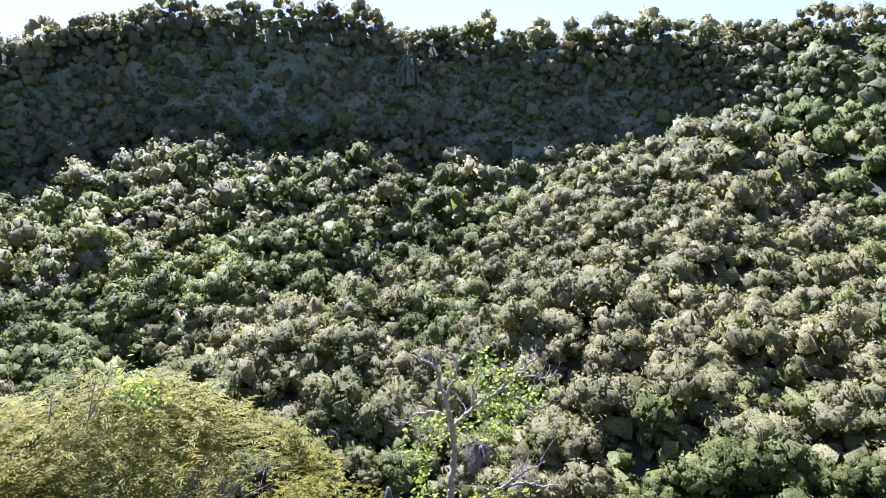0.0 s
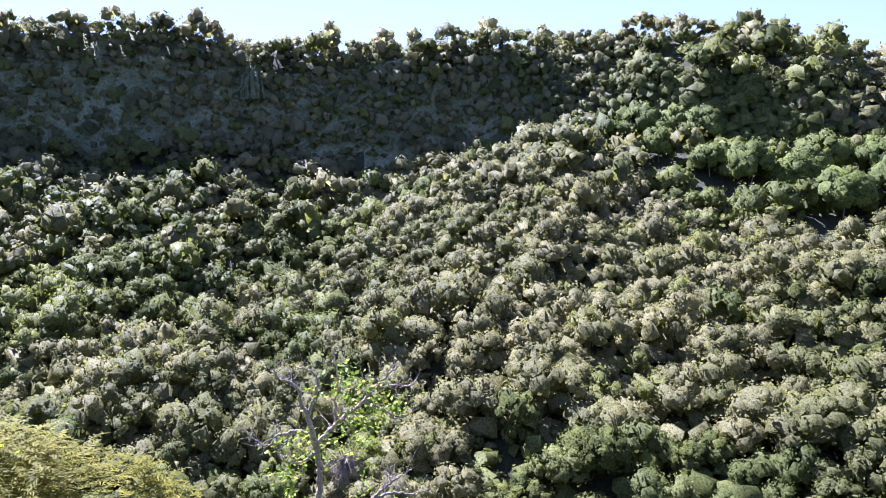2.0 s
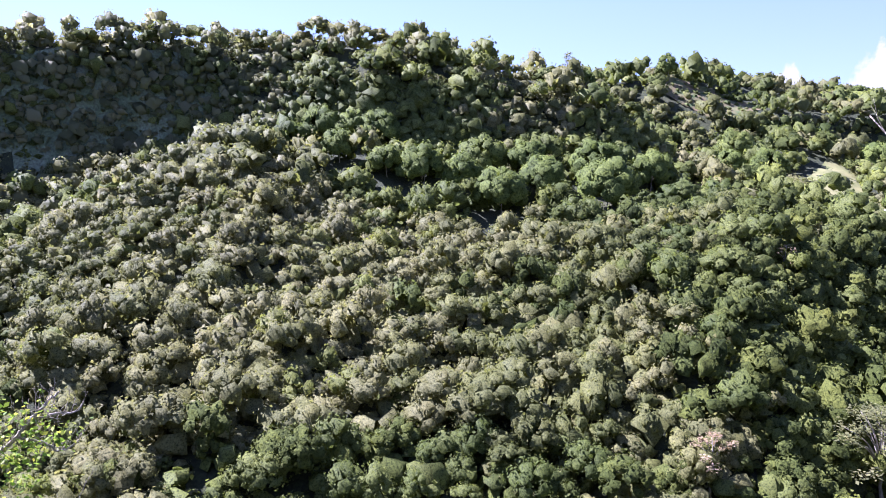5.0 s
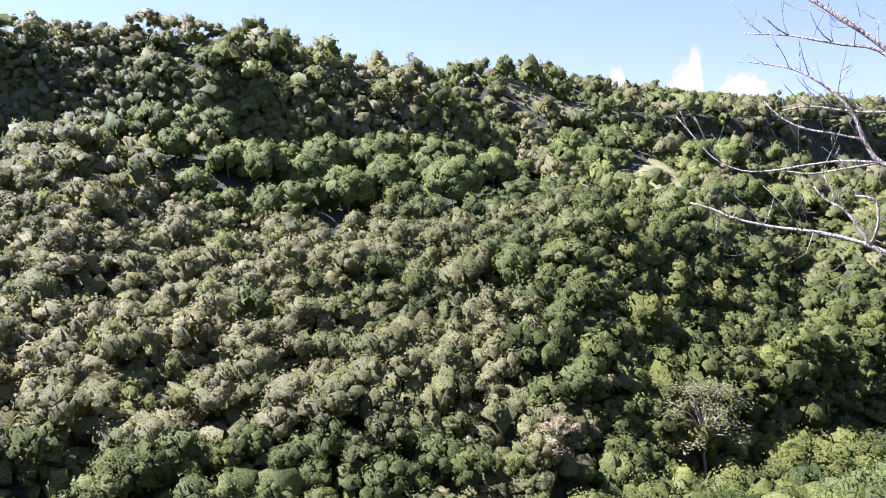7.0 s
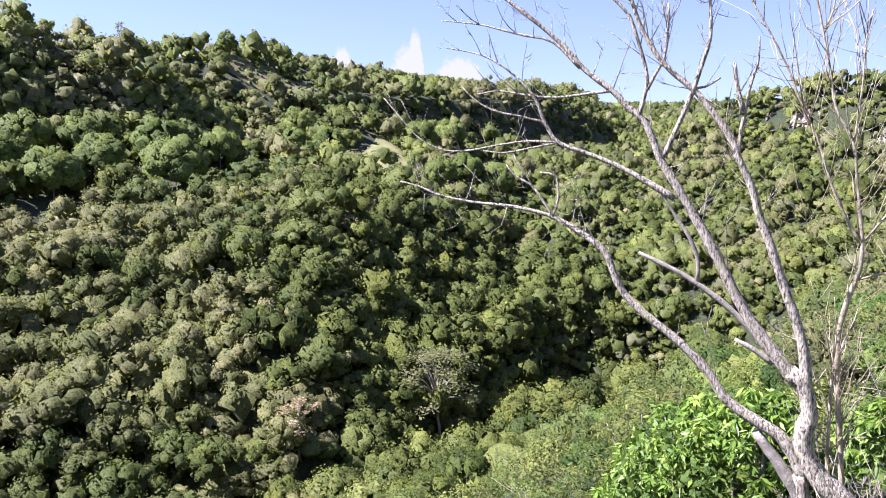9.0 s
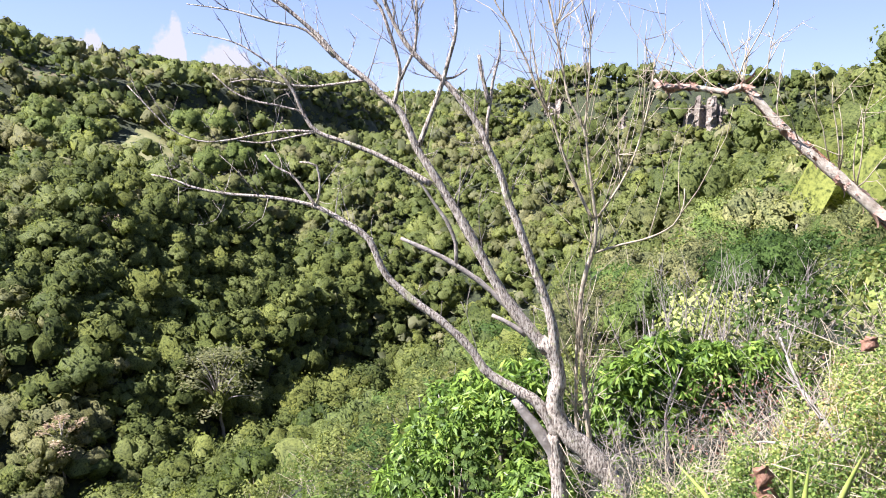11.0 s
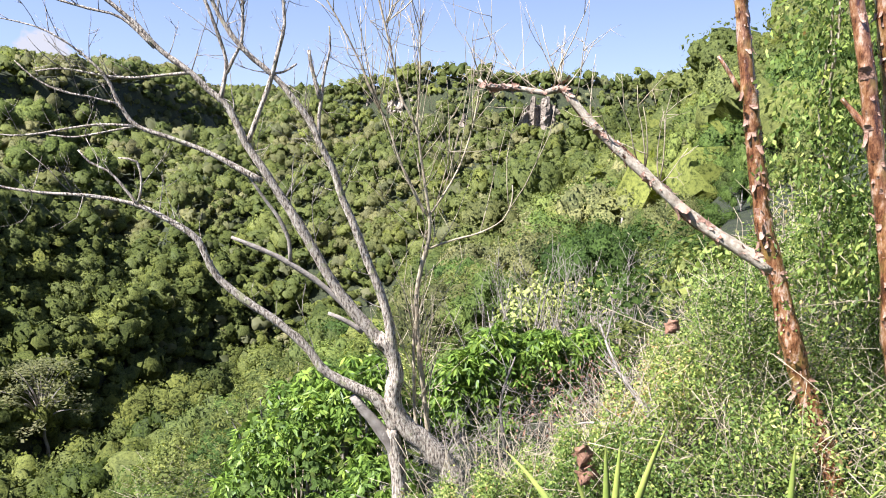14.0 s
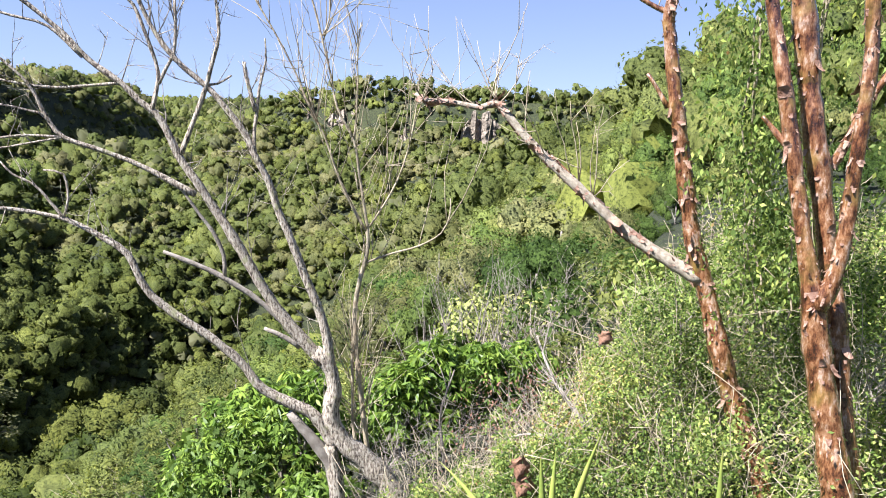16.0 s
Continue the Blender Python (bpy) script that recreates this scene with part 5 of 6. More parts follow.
limb(vine_tree, "dead_branch", [(0.90, 15.00, -6.91, 0.036), (1.24, 15.00, -6.61, 0.030), (1.75, 15.00, -6.35, 0.018)])

limb(vine_tree, "trunk_base", [(-0.24, 15.0, -8.0, 0.112), (-0.3, 15.0, -9.5, 0.12), (-0.35, 15.0, -12.0, 0.14)])
twigs(vine_tree, ("limb", "branch"), 150, 0.42, 0.4, 0.007, 12, 2, low=0.15)
twigs(vine_tree, ("dead_branch",), 30, 0.5, 0.4, 0.007, 13, 2, low=0.3, material=mat_deadwood, name="dead_shoot")
gv = np.random.default_rng(31)
climb = []
vb = np.array(vine_tree.location)
for n_, p in GROWN["vine_tree"]:
    if n_ in ("limb", "branch"):
        share = 0.45 if p[len(p) // 2, 0] + vb[0] > -0.1 else 0.25
        climb += [q[:3] + gv.normal(size=3) * 0.16 for q in p if gv.random() < share * 0.5]
climb += [np.array([0.75 + 0.12 * math.sin(v * 3) + gv.normal() * 0.14, 15.0 + gv.normal() * 0.15, v]) - vb for v in np.linspace(-8.2, -5.0, 38)]
climb += [np.array([-0.72 + gv.normal() * 0.09, 15.0, v]) - vb for v in np.linspace(-8.2, -5.9, 50)]
climb += [np.array([0.75 + gv.normal() * 0.35, 15.0 + gv.normal() * 0.3, -4.95 + gv.normal() * 0.3]) - vb for _ in range(20)]
climb += [np.array([0.25 + gv.normal() * 0.5, 15.0 + gv.normal() * 0.4, -7.6 + gv.normal() * 0.4]) - vb for _ in range(60)]
for cx, cz, wx, wz, n_ in ((0.5, -4.6, 0.12, 0.3, 24), (1.07, -4.65, 0.2, 0.14, 14), (1.4, -4.98, 0.22, 0.1, 16), (0.92, -5.3, 0.3, 0.16, 14), (-0.54, -5.6, 0.2, 0.2, 18), (0.29, -5.5, 0.2, 0.25, 14)):
    climb += [np.array([cx + gv.normal() * wx, 14.95 + gv.normal() * 0.12, cz + gv.normal() * wz]) - vb for _ in range(n_)]
climb = np.array(climb)
lq = leaves_at(climb, 5, 0.12, 0.075, 0.1, gv, 0.3)
part("climber_foliage", leaf_mesh("climber_foliage", [(*lq, 0, gv.random(len(lq[0])))], [mat_climber]), vine_tree, "bright green climbing leaves", "stuff")
air_plant = thing("air_plant", (0.42, 14.85, -5.95), "spiky brown-green air plant in a tree fork", "plant")
ga = np.random.default_rng(33)
av, af = [], []
for _ in range(220):
    w = ga.normal(size=3) + np.array([0, 0, -0.5])
    w *= ga.uniform(0.4, 1.2) / np.linalg.norm(w)
    tube(av, af, [(*(w * t * 0.42 + np.array([0, 0, -0.22 * t * t])), 0.009 * (1 - 0.85 * t)) for t in np.linspace(0, 1, 4)], 4)
part("leaf_tuft", mesh_of("leaf_tuft", av, af, mat_brown_limb), air_plant, kind="stuff")

# ---------------------------------------------------------------- feathery tree
feather_tree = thing("feather_tree", (-6.4, 14.6, float(land(-6.4, 14.6)[0])), "broad feathery yellow-green tree", "tree")
BARK["feather_tree"] = (mat_brown_limb, mat_deadwood)
gf = np.random.default_rng(41)
fz = feather_tree.location.z
limb(feather_tree, "trunk", [(-6.4, 14.6, fz - 0.5, 0.16), (-6.35, 14.6, fz + 2.0, 0.13), (-6.3, 14.6, fz + 3.4, 0.11)])
for k in range(12):
    a = k * 2.4
    reach, rise = gf.uniform(1.4, 2.7), gf.uniform(1.3, 2.3)
    limb(feather_tree, "limb", [(-6.3 + math.cos(a) * reach * t, 14.6 + math.sin(a) * reach * t * 0.8, fz + 3.2 + rise * t ** 0.8, 0.045 * (1 - 0.85 * t) + 0.006) for t in (0, 0.35, 0.7, 1.0)])
twigs(feather_tree, ("limb",), 120, 0.9, 0.5, 0.008, 44, 2, low=0.3)


def feathery_crown(tree, cx, cy, top, rx, ry, height, sprays, seed):
    """A broad dome of fine drooping sprays; each spray a row of narrow leaflets along a curved stalk."""
    g = np.random.default_rng(seed)
    quads, nors, tones = [], [], []
    tufts = [(g.uniform(0, 2 * math.pi), math.sqrt(g.random()), g.uniform(0.14, 0.3), g.uniform(-0.15, 0.5)) for _ in range(26)]
    for _ in range(sprays):
        ta, tq, tr, rise = tufts[g.integers(len(tufts))]
        px, py = math.cos(ta) * tq + g.normal() * tr * 0.55, math.sin(ta) * tq + g.normal() * tr * 0.55
        a, q = math.atan2(py, px), min(1.15, math.hypot(px, py))
        layer = g.choice((0, 0, 0, 1, 1, 2, 3, 4))
        dome = top - height * 0.7 * q ** 2.2 + rise - 0.3 - layer * g.uniform(0.15, 0.5) - g.uniform(0, 0.3)
        c = np.array([cx + math.cos(a) * q * rx, cy + math.sin(a) * q * ry, dome])
        h = a + g.normal() * 0.8
        way = np.array([math.cos(h), math.sin(h), g.normal() * 0.25 + 0.05])
        way /= np.linalg.norm(way)
        side = np.cross(way, [0, 0, 1.0])
        ln = g.uniform(0.3, 0.65)
        tone = g.random()
        for k in range(7):
            t = k / 7
            b = c + way * ln * t - np.array([0, 0, 0.3 * ln * t * t])
            for sgn in (-1, 1):
                d = side * sgn * 0.8 + way * 0.6 + g.normal(size=3) * 0.15 - np.array([0, 0, 0.15])
                w = way * 0.019
                e = b + d * 0.125 * (1 - 0.5 * t)
                quads.append([b - w, b + w, e + w * 0.5, e - w * 0.5] if sgn < 0 else [b + w, b - w, e - w * 0.5, e + w * 0.5])
                nors.append(np.array([0, 0, 1.0]) + g.normal(size=3) * 0.25 + np.array([math.cos(a) * q, math.sin(a) * q, 0]) * 0.5)
                tones.append(tone)
    nors = np.array(nors)
    nors /= np.linalg.norm(nors, axis=1)[:, None]
    base = np.array(tree.location)
    part("crown", leaf_mesh("crown", [(np.array(quads) - base, nors, 0, np.array(tones))], [mat_feather]), tree, "fine feathery yellow-green leaves")


feathery_crown(feather_tree, -6.6, 14.6, -4.45, 4.1, 2.8, 2.7, 5200, 45)


sprig_at = np.array(spot(-23.2, -16.6, 14.9)) - np.array(feather_tree.location)
gs = np.random.default_rng(47)
sq = leaves_at(sprig_at + gs.normal(size=(90, 3)) * np.array([0.3, 0.2, 0.26]), 3, 0.12, 0.07, 0.05, gs, 0.2)
part("leafy_sprig", leaf_mesh("leafy_sprig", [(*sq, 0, gs.random(len(sq[0])))], [mat_climber]), feather_tree, "bright leafy climber sprig on the crown", "stuff")
for az0, el0, az1, el1 in ((-26.6, -19, -25.6, -14.9), (-26.3, -18, -24.6, -15.0), (-28.8, -18, -28.4, -16.0)):
    limb(feather_tree, "dead_branch", [(*spot(az0 + (az1 - az0) * t, el0 + (el1 - el0) * t, 15.0), 0.016 * (1 - 0.7 * t)) for t in (0, 0.5, 1.0)])
twigs(feather_tree, ("dead_branch",), 26, 0.45, 0.5, 0.006, 48, 1, low=0.3, material=mat_deadwood, name="dead_shoot")

# ---------------------------------------------------------------- near shrubs
def shrub(az, el, d, width, height, clusters, leaf, mat, seed, label, group="", per=10, droop=0.6, name="shrub"):
    """A shrub with its crown's middle in that direction: stems from the ground and sprays of leaves."""
    g = np.random.default_rng(seed)
    mid = spot(az, el, d)
    gz = float(land(mid.x, mid.y)[0])
    ob = thing(name, (mid.x, mid.y, gz), label, "shrub", group)
    hz = mid.z - gz
    verts, faces, cen = [], [], []
    for _ in range(clusters):
        n = g.normal(size=3)
        n /= np.linalg.norm(n)
        if n[2] < -0.5:
            n[2] *= -1
        lump = 0.78 + 0.3 * math.sin(4 * math.atan2(n[1], n[0]) + seed) * math.cos(3 * n[2] + seed)
        cen.append(np.array([n[0] * width * 0.5, n[1] * width * 0.5, hz + n[2] * height * 0.5]) * np.array([lump, lump, 1]) * g.uniform(0.72, 1.05) ** 0.5)
    cen = np.array(cen)
    for k in range(7):
        tip = cen[g.integers(len(cen))]
        tube(verts, faces, curve_points([(g.normal() * 0.08, g.normal() * 0.08, -0.2, 0.028), (tip[0] * 0.3, tip[1] * 0.3, tip[2] * 0.5, 0.02), (*(tip * 0.97), 0.006)], 0.15), 5)
    part("stem_base", mesh_of("stem_base", verts, faces, mat_trunk), ob, kind="stuff")
    q = leaves_at(cen, per, leaf, leaf * 0.3, leaf * 0.12, g, droop)
    out = cen - np.array([0, 0, hz])
    out = np.repeat(out / (np.linalg.norm(out, axis=1)[:, None] + 1e-9), per, 0)
    nor = q[1] * 0.7 + out * 0.6
    nor /= np.linalg.norm(nor, axis=1)[:, None]
    tone = np.clip(np.repeat(g.random(clusters), per) * 0.7 + g.random(clusters * per) * 0.3, 0, 1)
    part("foliage", leaf_mesh("foliage", [(q[0], nor, 0, tone)], [mat]), ob, kind="stuff")
    return ob


for i, (az, el, d, w, h, n) in enumerate(((85.2, -24.2, 8.4, 1.5, 1.5, 190), (87.4, -22.0, 8.0, 1.0, 1.0, 110), (83.0, -27.0, 8.6, 1.4, 1.2, 150), (94.3, -22.6, 8.2, 1.0, 1.3, 150), (96.8, -21.2, 8.4, 1.1, 1.4, 170),
                                          (97.6, -25.5, 8.0, 0.9, 0.9, 90), (100.8, -20.8, 8.8, 1.3, 1.3, 170), (103.8, -20.4, 9.2, 1.3, 1.2, 160), (88.6, -28.5, 7.0, 1.1, 0.8, 90), (99.2, -20.2, 9.4, 0.8, 0.8, 70),
                                          (80.2, -26.6, 9.2, 1.5, 1.3, 170), (82.0, -23.6, 9.4, 1.2, 1.1, 130), (78.4, -28.6, 9.0, 1.3, 1.0, 120), (102.3, -24.0, 8.2, 0.9, 0.8, 80))):
    shrub(az, el, d, w, h, int(n * 1.3), 0.115, mat_fresh, 60 + i, "bright green shrub with long drooping leaves", "long-leaved shrubs", name="long_leaved_shrub", per=17)
for i, (az, el, d, w, h, n) in enumerate(((79.5, -25.5, 13, 3.0, 2.4, 420), (81.5, -22.5, 15, 2.6, 2.0, 320), (91.5, -22.5, 12, 1.8, 1.4, 220), (107, -20, 11, 1.8, 1.6, 240))):
    shrub(az, el, d, w, h, n, 0.1, mat_green, 90 + i, "fine-leaved mid-green bush on the slope", "fine-leaved bushes", per=9, droop=0.2, name="slope_bush")
for i, (az, el, d, w, h, n) in enumerate(((-9.4, -26.0, 15, 2.4, 1.2, 260), (-12.6, -25.5, 14.5, 1.8, 1.3, 200), (-5.0, -27.5, 14, 1.8, 1.0, 160), (3.2, -26.8, 14.5, 1.2, 1.3, 110))):
    shrub(az, el, d, w, h, n, 0.1, mat_feather, 110 + i, "low pale yellow-green bush on the slope", "pale bushes", per=9, droop=0.1, name="pale_bush")


def slope_cover():
    """Low bushes over the near slope, copied from a few."""
    g = np.random.default_rng(57)
    made = []
    for v in range(6):
        mat, lab = ((mat_olive_one, "low grey-green dry bush"), (mat_deep_one, "low dark green bush"), (mat_thicket_one, "low yellow-green bush"), (mat_dry_one, "low grey-brown half-dry bush"), (mat_lush_one, "low green bush"), (mat_green_one, "low green bush"))[v]
        ob = thing("low_bush", (0, 0, -400), lab + " on the near slope", "bush", "low bushes of the near slope")
        t = crown_template(14, 620, 2.0, 1.7, 0.11, 500 + v, 0.1, aspect=1.7, core=None)
        part("foliage", leaf_mesh("foliage", [(t[0], t[1], 0, 0.5, t[2])], [mat]), ob, kind="stuff")
        verts, faces = [], []
        for k in range(16):
            w = g.normal(size=3) * np.array([0.5, 0.5, 0.2]) + np.array([0, 0, 0.7])
            tube(verts, faces, [(*(w * s_ * 1.35), 0.018 * (1 - 0.85 * s_)) for s_ in np.linspace(0, 1, 4)], 4)
        part("stem_base", mesh_of("stem_base", verts, faces, mat_stem), ob, kind="stuff")
        made.append(ob)
    az, r, x, y, z = [np.concatenate(v) for v in zip(sites(8.6, 26, 1.75, az0=70, az1=137), sites(20, 52, 2.9, az0=54, az1=88))]
    fresh = set(range(6))
    for i in range(len(az)):
        if g.random() < 0.12 or (az[i] > 100 and r[i] < 9.5):
            continue
        k = int(g.choice((0, 0, 5, 2, 3, 3, 4, 5) if az[i] > 88 else (1, 4, 1, 4, 5, 1)))
        s = g.uniform(0.55, 1.0) * (0.75 + 0.025 * min(r[i], 44))
        m = Matrix.Translation((x[i], y[i], z[i] - 0.1)) @ Matrix.Rotation(g.uniform(0, 6.3), 4, "Z") @ Matrix.Diagonal((s, s, s * g.uniform(0.7, 1.1), 1))
        if k in fresh:
            fresh.discard(k)
            made[k].matrix_basis = m
        else:
            copy_thing(made[k], m)


mat_thicket_one = leaf_material("bush_leaves", THICKET[:4], 0.4, 0.5, single=True)
slope_cover()


def dry_bush(az, d, height, seed):
    """A leafless bush: many thin forked twigs from one foot."""
    g = np.random.default_rng(seed)
    p = spot(az, 0, d)
    ob = thing("dry_bush", (p.x, p.y, float(land(p.x, p.y)[0])), "pale leafless dry bush of fine twigs", "bush", "dry bushes")
    BARK[ob.name] = (mat_deadwood, mat_deadwood)
    base = np.array(ob.location)
    for k in range(7):
        a, out = g.uniform(0, 6.3), g.uniform(0.15, 0.5) * height
        limb(ob, "stem", [(base[0] + math.cos(a) * out * t, base[1] + math.sin(a) * out * t, base[2] - 0.1 + height * t * g.uniform(0.75, 1.0), 0.014 * (1 - 0.8 * t)) for t in (0, 0.35, 0.7, 1.0)])
    twigs(ob, ("stem",), 34, height * 0.35, 0.5, 0.005, seed, 1, low=0.2)


for i, (az, d, h) in enumerate(((96.5, 14.5, 2.0), (99.5, 13.0, 2.2), (101.8, 16.0, 2.2), (104.4, 14.0, 2.0), (107.0, 12.5, 1.7), (103.0, 11.5, 1.5))):
    dry_bush(az, d, h, 130 + i)


def banana_plant(az, d, height, seed):
    """A clump of broad arching leaves on a short stem."""
    g = np.random.default_rng(seed)
    x, y, _ = polar(az, d, 0)
    ob = thing("banana_plant", (x, y, float(land(x, y)[0])), "bright green banana plant beside the grove", "plant", "banana plants")
    verts, faces = [], []
    tube(verts, faces, [(0, 0, height * 0.45 * t, 0.14 * (1 - 0.4 * t)) for t in np.linspace(-0.2, 1, 5)], 7)
    part("stem", mesh_of("stem", verts, faces, mat_sword), ob)
    for k in range(8):
        a, rise = k * 2.4, g.uniform(0.35, 0.75)
        verts, faces = [], []
        for i, t in enumerate(np.linspace(0, 1, 7)):
            c = np.array([math.cos(a) * t * height * 0.55, math.sin(a) * t * height * 0.55, height * (0.42 + rise * t - 0.55 * t * t)])
            side = np.array([-math.sin(a), math.cos(a), 0]) * height * 0.13 * math.sin(math.pi * (0.12 + 0.86 * t))
            verts += [tuple(c - side), tuple(c - np.array([0, 0, 0.06])), tuple(c + side)]
            if i:
                j = 3 * (i - 1)
                faces += [(j, j + 1, j + 4, j + 3), (j + 1, j + 2, j + 5, j + 4)]
        part("leaf", mesh_of("leaf", verts, faces, mat_sword), ob)


mat_sword, n_, l_, b_ = shader("sword_leaf", 0.4)
l_.new(ramp_of(n_, l_, noise_of(n_, l_, 6), [(0.35, (0.2, 0.28, 0.05)), (0.65, (0.4, 0.42, 0.1))]), b_.inputs["Base Color"])
for i, (az, d, h) in enumerate(((50.8, 219, 4.0), (51.4, 222, 3.5), (53.8, 218, 4.0), (54.6, 221, 3.6), (55.3, 219, 3.4))):
    banana_plant(az, d, h, 150 + i)


# ---------------------------------------------------------------- vine thicket
def thicket_top(az):
    return np.interp(az, (89, 95, 99, 103, 107, 110, 113, 116, 121, 126, 132), (-31, -28.5, -27, -24.5, -20.5, -16, -11, -8.5, -7.5, -7, -5))


def vine_thicket():
    g = np.random.default_rng(71)
    n = 400000
    az = g.uniform(90, 132, n)
    front = np.interp(az, (90, 107, 111, 123, 126, 132), (4.5, 4.6, 5.15, 5.05, 4.5, 4.4)) - 0.5 * (g.random(n) < 0.05)
    d = front + 2.6 * g.random(n) ** 1.2 + 0.3 * np.abs(np.sin(az * 1.3))
    creep = (g.random(n) < 0.14) & (az > 106)
    d = np.where(creep, 4.1 + 1.3 * g.random(n), d)
    x, y = d * np.sin(np.radians(az)), d * np.cos(np.radians(az))
    low = land(x, y)
    top = d * np.tan(np.radians(thicket_top(az) + 1.2 * np.sin(az * 2.1) + g.normal(size=n) * 0.8))
    top = np.where(creep, np.minimum(top, low + 0.55 + 0.25 * np.sin(az * 3.1)), top)
    z = low + (top - low) * g.random(n) ** 0.8
    keep = top > low
    cen = np.stack([x, y, z], 1)[keep]
    gap = np.array([noise.noise((c[0] * 2.2, c[1] * 2.2, c[2] * 2.2)) for c in cen])
    cen = cen[gap > -0.03]
    q = leaves_at(cen, 1, 0.03, 0.016, 0.03, g, 0.4)
    patchy = np.array([noise.noise((c[0] * 0.9, c[1] * 0.9, c[2] * 1.1 + 7)) for c in cen])
    tone = np.clip(0.38 + 0.5 * patchy + g.normal(size=len(cen)) * 0.22, 0, 1)
    tagged(new("vine_thicket", leaf_mesh("vine_thicket", [(*q, 0, tone)], [mat_thicket])), "tangled thicket of small vine leaves", "thicket", kind="stuff")
    verts, faces = [], []
    for _ in range(3600):
        c = cen[g.integers(len(cen))]
        w = g.normal(size=3) * np.array([0.5, 0.5, 0.4]) + np.array([0, 0, 0.9])
        w /= np.linalg.norm(w)
        line, at = [], c - w * 0.3
        ln, rr = g.uniform(0.2, 0.8), 0.0011 * g.uniform(0.7, 2.6)
        for t in range(5):
            line.append((*at, rr))
            w = w + g.normal(size=3) * 0.32
            w /= np.linalg.norm(w)
            at = at + w * ln / 4
        tube(verts, faces, line, 3)
    tagged(new("dry_vine_stems", mesh_of("dry_vine_stems", verts, faces, mat_stem)), "tangle of thin dry straw-coloured stems", "stems", kind="stuff")


vine_thicket()


def dead_undergrowth():
    """Red-brown dead leaves and grey brush on the ground before the thicket."""
    g = np.random.default_rng(77)
    verts, faces, cen = [], [], []
    for _ in range(520):
        az, d = g.uniform(91.5, 108), g.uniform(5.8, 8.4)
        p = spot(az, 0, d)
        low = float(land(p.x, p.y)[0])
        at, w = np.array([p.x, p.y, low + g.random() ** 2 * 0.5]), g.normal(size=3) * np.array([0.8, 0.8, 0.4]) + np.array([0, 0, 0.45])
        w /= np.linalg.norm(w)
        ln, line, rr = g.uniform(0.15, 0.6), [], g.uniform(0.0016, 0.004)
        for t in range(5):
            line.append((*at, rr * (1 - 0.18 * t)))
            w = w + g.normal(size=3) * 0.3
            w /= np.linalg.norm(w)
            at = at + w * ln / 4
        tube(verts, faces, line, 3)
    tagged(new("dry_brush", mesh_of("dry_brush", verts, faces, mat_brown_limb)), "grey tangle of fine dry brushwood on the ground", "brushwood", kind="stuff")
    for _ in range(750):
        az, d = g.uniform(99, 110) + g.normal() * 0.6, g.uniform(5.6, 8.0)
        p = spot(az, 0, d)
        cen.append((p.x, p.y, float(land(p.x, p.y)[0]) + 0.05 + g.random() ** 1.5 * 0.75))
    q = leaves_at(np.array(cen), 2, 0.035, 0.018, 0.05, g, 0.7)
    tagged(new("dead_leaf_litter", leaf_mesh("dead_leaf_litter", [(*q, 0, 0.5)], [mat_brown])), "reddish-brown withered leaves in the undergrowth", "leaves", kind="stuff")


dead_undergrowth()


EYE_LAST = (0.397, -0.053, 0)


def close_spot(az, el, d):
    """As spot, from where the camera ends."""
    return spot(az, el, d) + Vector(EYE_LAST)


def hanging_vine(path, leaves, seed, label):
    g = np.random.default_rng(seed)
    pts = np.array([[*spot(az, el, d), 0.012] for az, el, d in path])
    base = pts[-1, :3]
    ob = thing("hanging_vine", tuple(base), label, "vine", "hanging vines")
    line = curve_points(pts - np.array([*base, 0]), 0.06)
    verts, faces = [], []
    for k in range(3):
        wob = line.copy()
        wob[:, :3] += np.cumsum(g.normal(size=(len(line), 3)) * 0.012, 0)
        wob[:, 3] = 0.006
        tube(verts, faces, wob, 5)
    part("vine_stem", mesh_of("vine_stem", verts, faces, mat_stem), ob)
    cen = line[g.integers(0, len(line), leaves), :3] + g.normal(size=(leaves, 3)) * np.array([0.15, 0.15, 0.07])
    q = leaves_at(cen, 5, 0.042, 0.02, 0.045, g, 0.8)
    part("foliage", leaf_mesh("foliage", [(*q, 0, np.clip(g.normal(0.4, 0.2, len(q[0])), 0, 1))], [mat_thicket]), ob, kind="stuff")


hanging_vine([(118.5, 9, 4.8), (117.6, 4, 4.8), (117.8, -2, 4.9), (118.6, -7, 5.0), (119.8, -13, 5.0)], 1000, 81, "leafy vine that hangs between two trunks")
hanging_vine([(121.0, 9, 4.8), (120.6, 3, 4.9), (120.9, -4, 5.0), (121.5, -12, 5.0)], 160, 82, "thin leafy vine that hangs between two trunks")
hanging_vine([(125.2, 9, 4.6), (126.2, 4, 4.7), (127.0, -3, 4.8), (127.2, -11, 4.9)], 140, 83, "thin leafy vine by the forked tree")


# ---------------------------------------------------------------- dead branches, sword leaves, dry leaves
def dead_wood(points, radius, seed, label, count=14, length=0.35):
    base = spot(*points[0])
    ob = thing("dead_branch", tuple(base), label, "branch", "dead branches")
    BARK[ob.name] = (mat_deadwood, mat_deadwood)
    limb(ob, "stem", [(*spot(*p), radius * (1 - 0.75 * i / (len(points) - 1))) for i, p in enumerate(points)])
    twigs(ob, ("stem",), count, length, 0.3, 0.005, seed, 1, low=0.15)


dead_wood([(112.8, -27.5, 4.9), (110.5, -24.5, 5.2), (108.0, -21.5, 5.5), (105.8, -18.8, 5.8), (104.5, -16.0, 6.0)], 0.03, 1, "leaning grey dead branch with side twigs", 26)
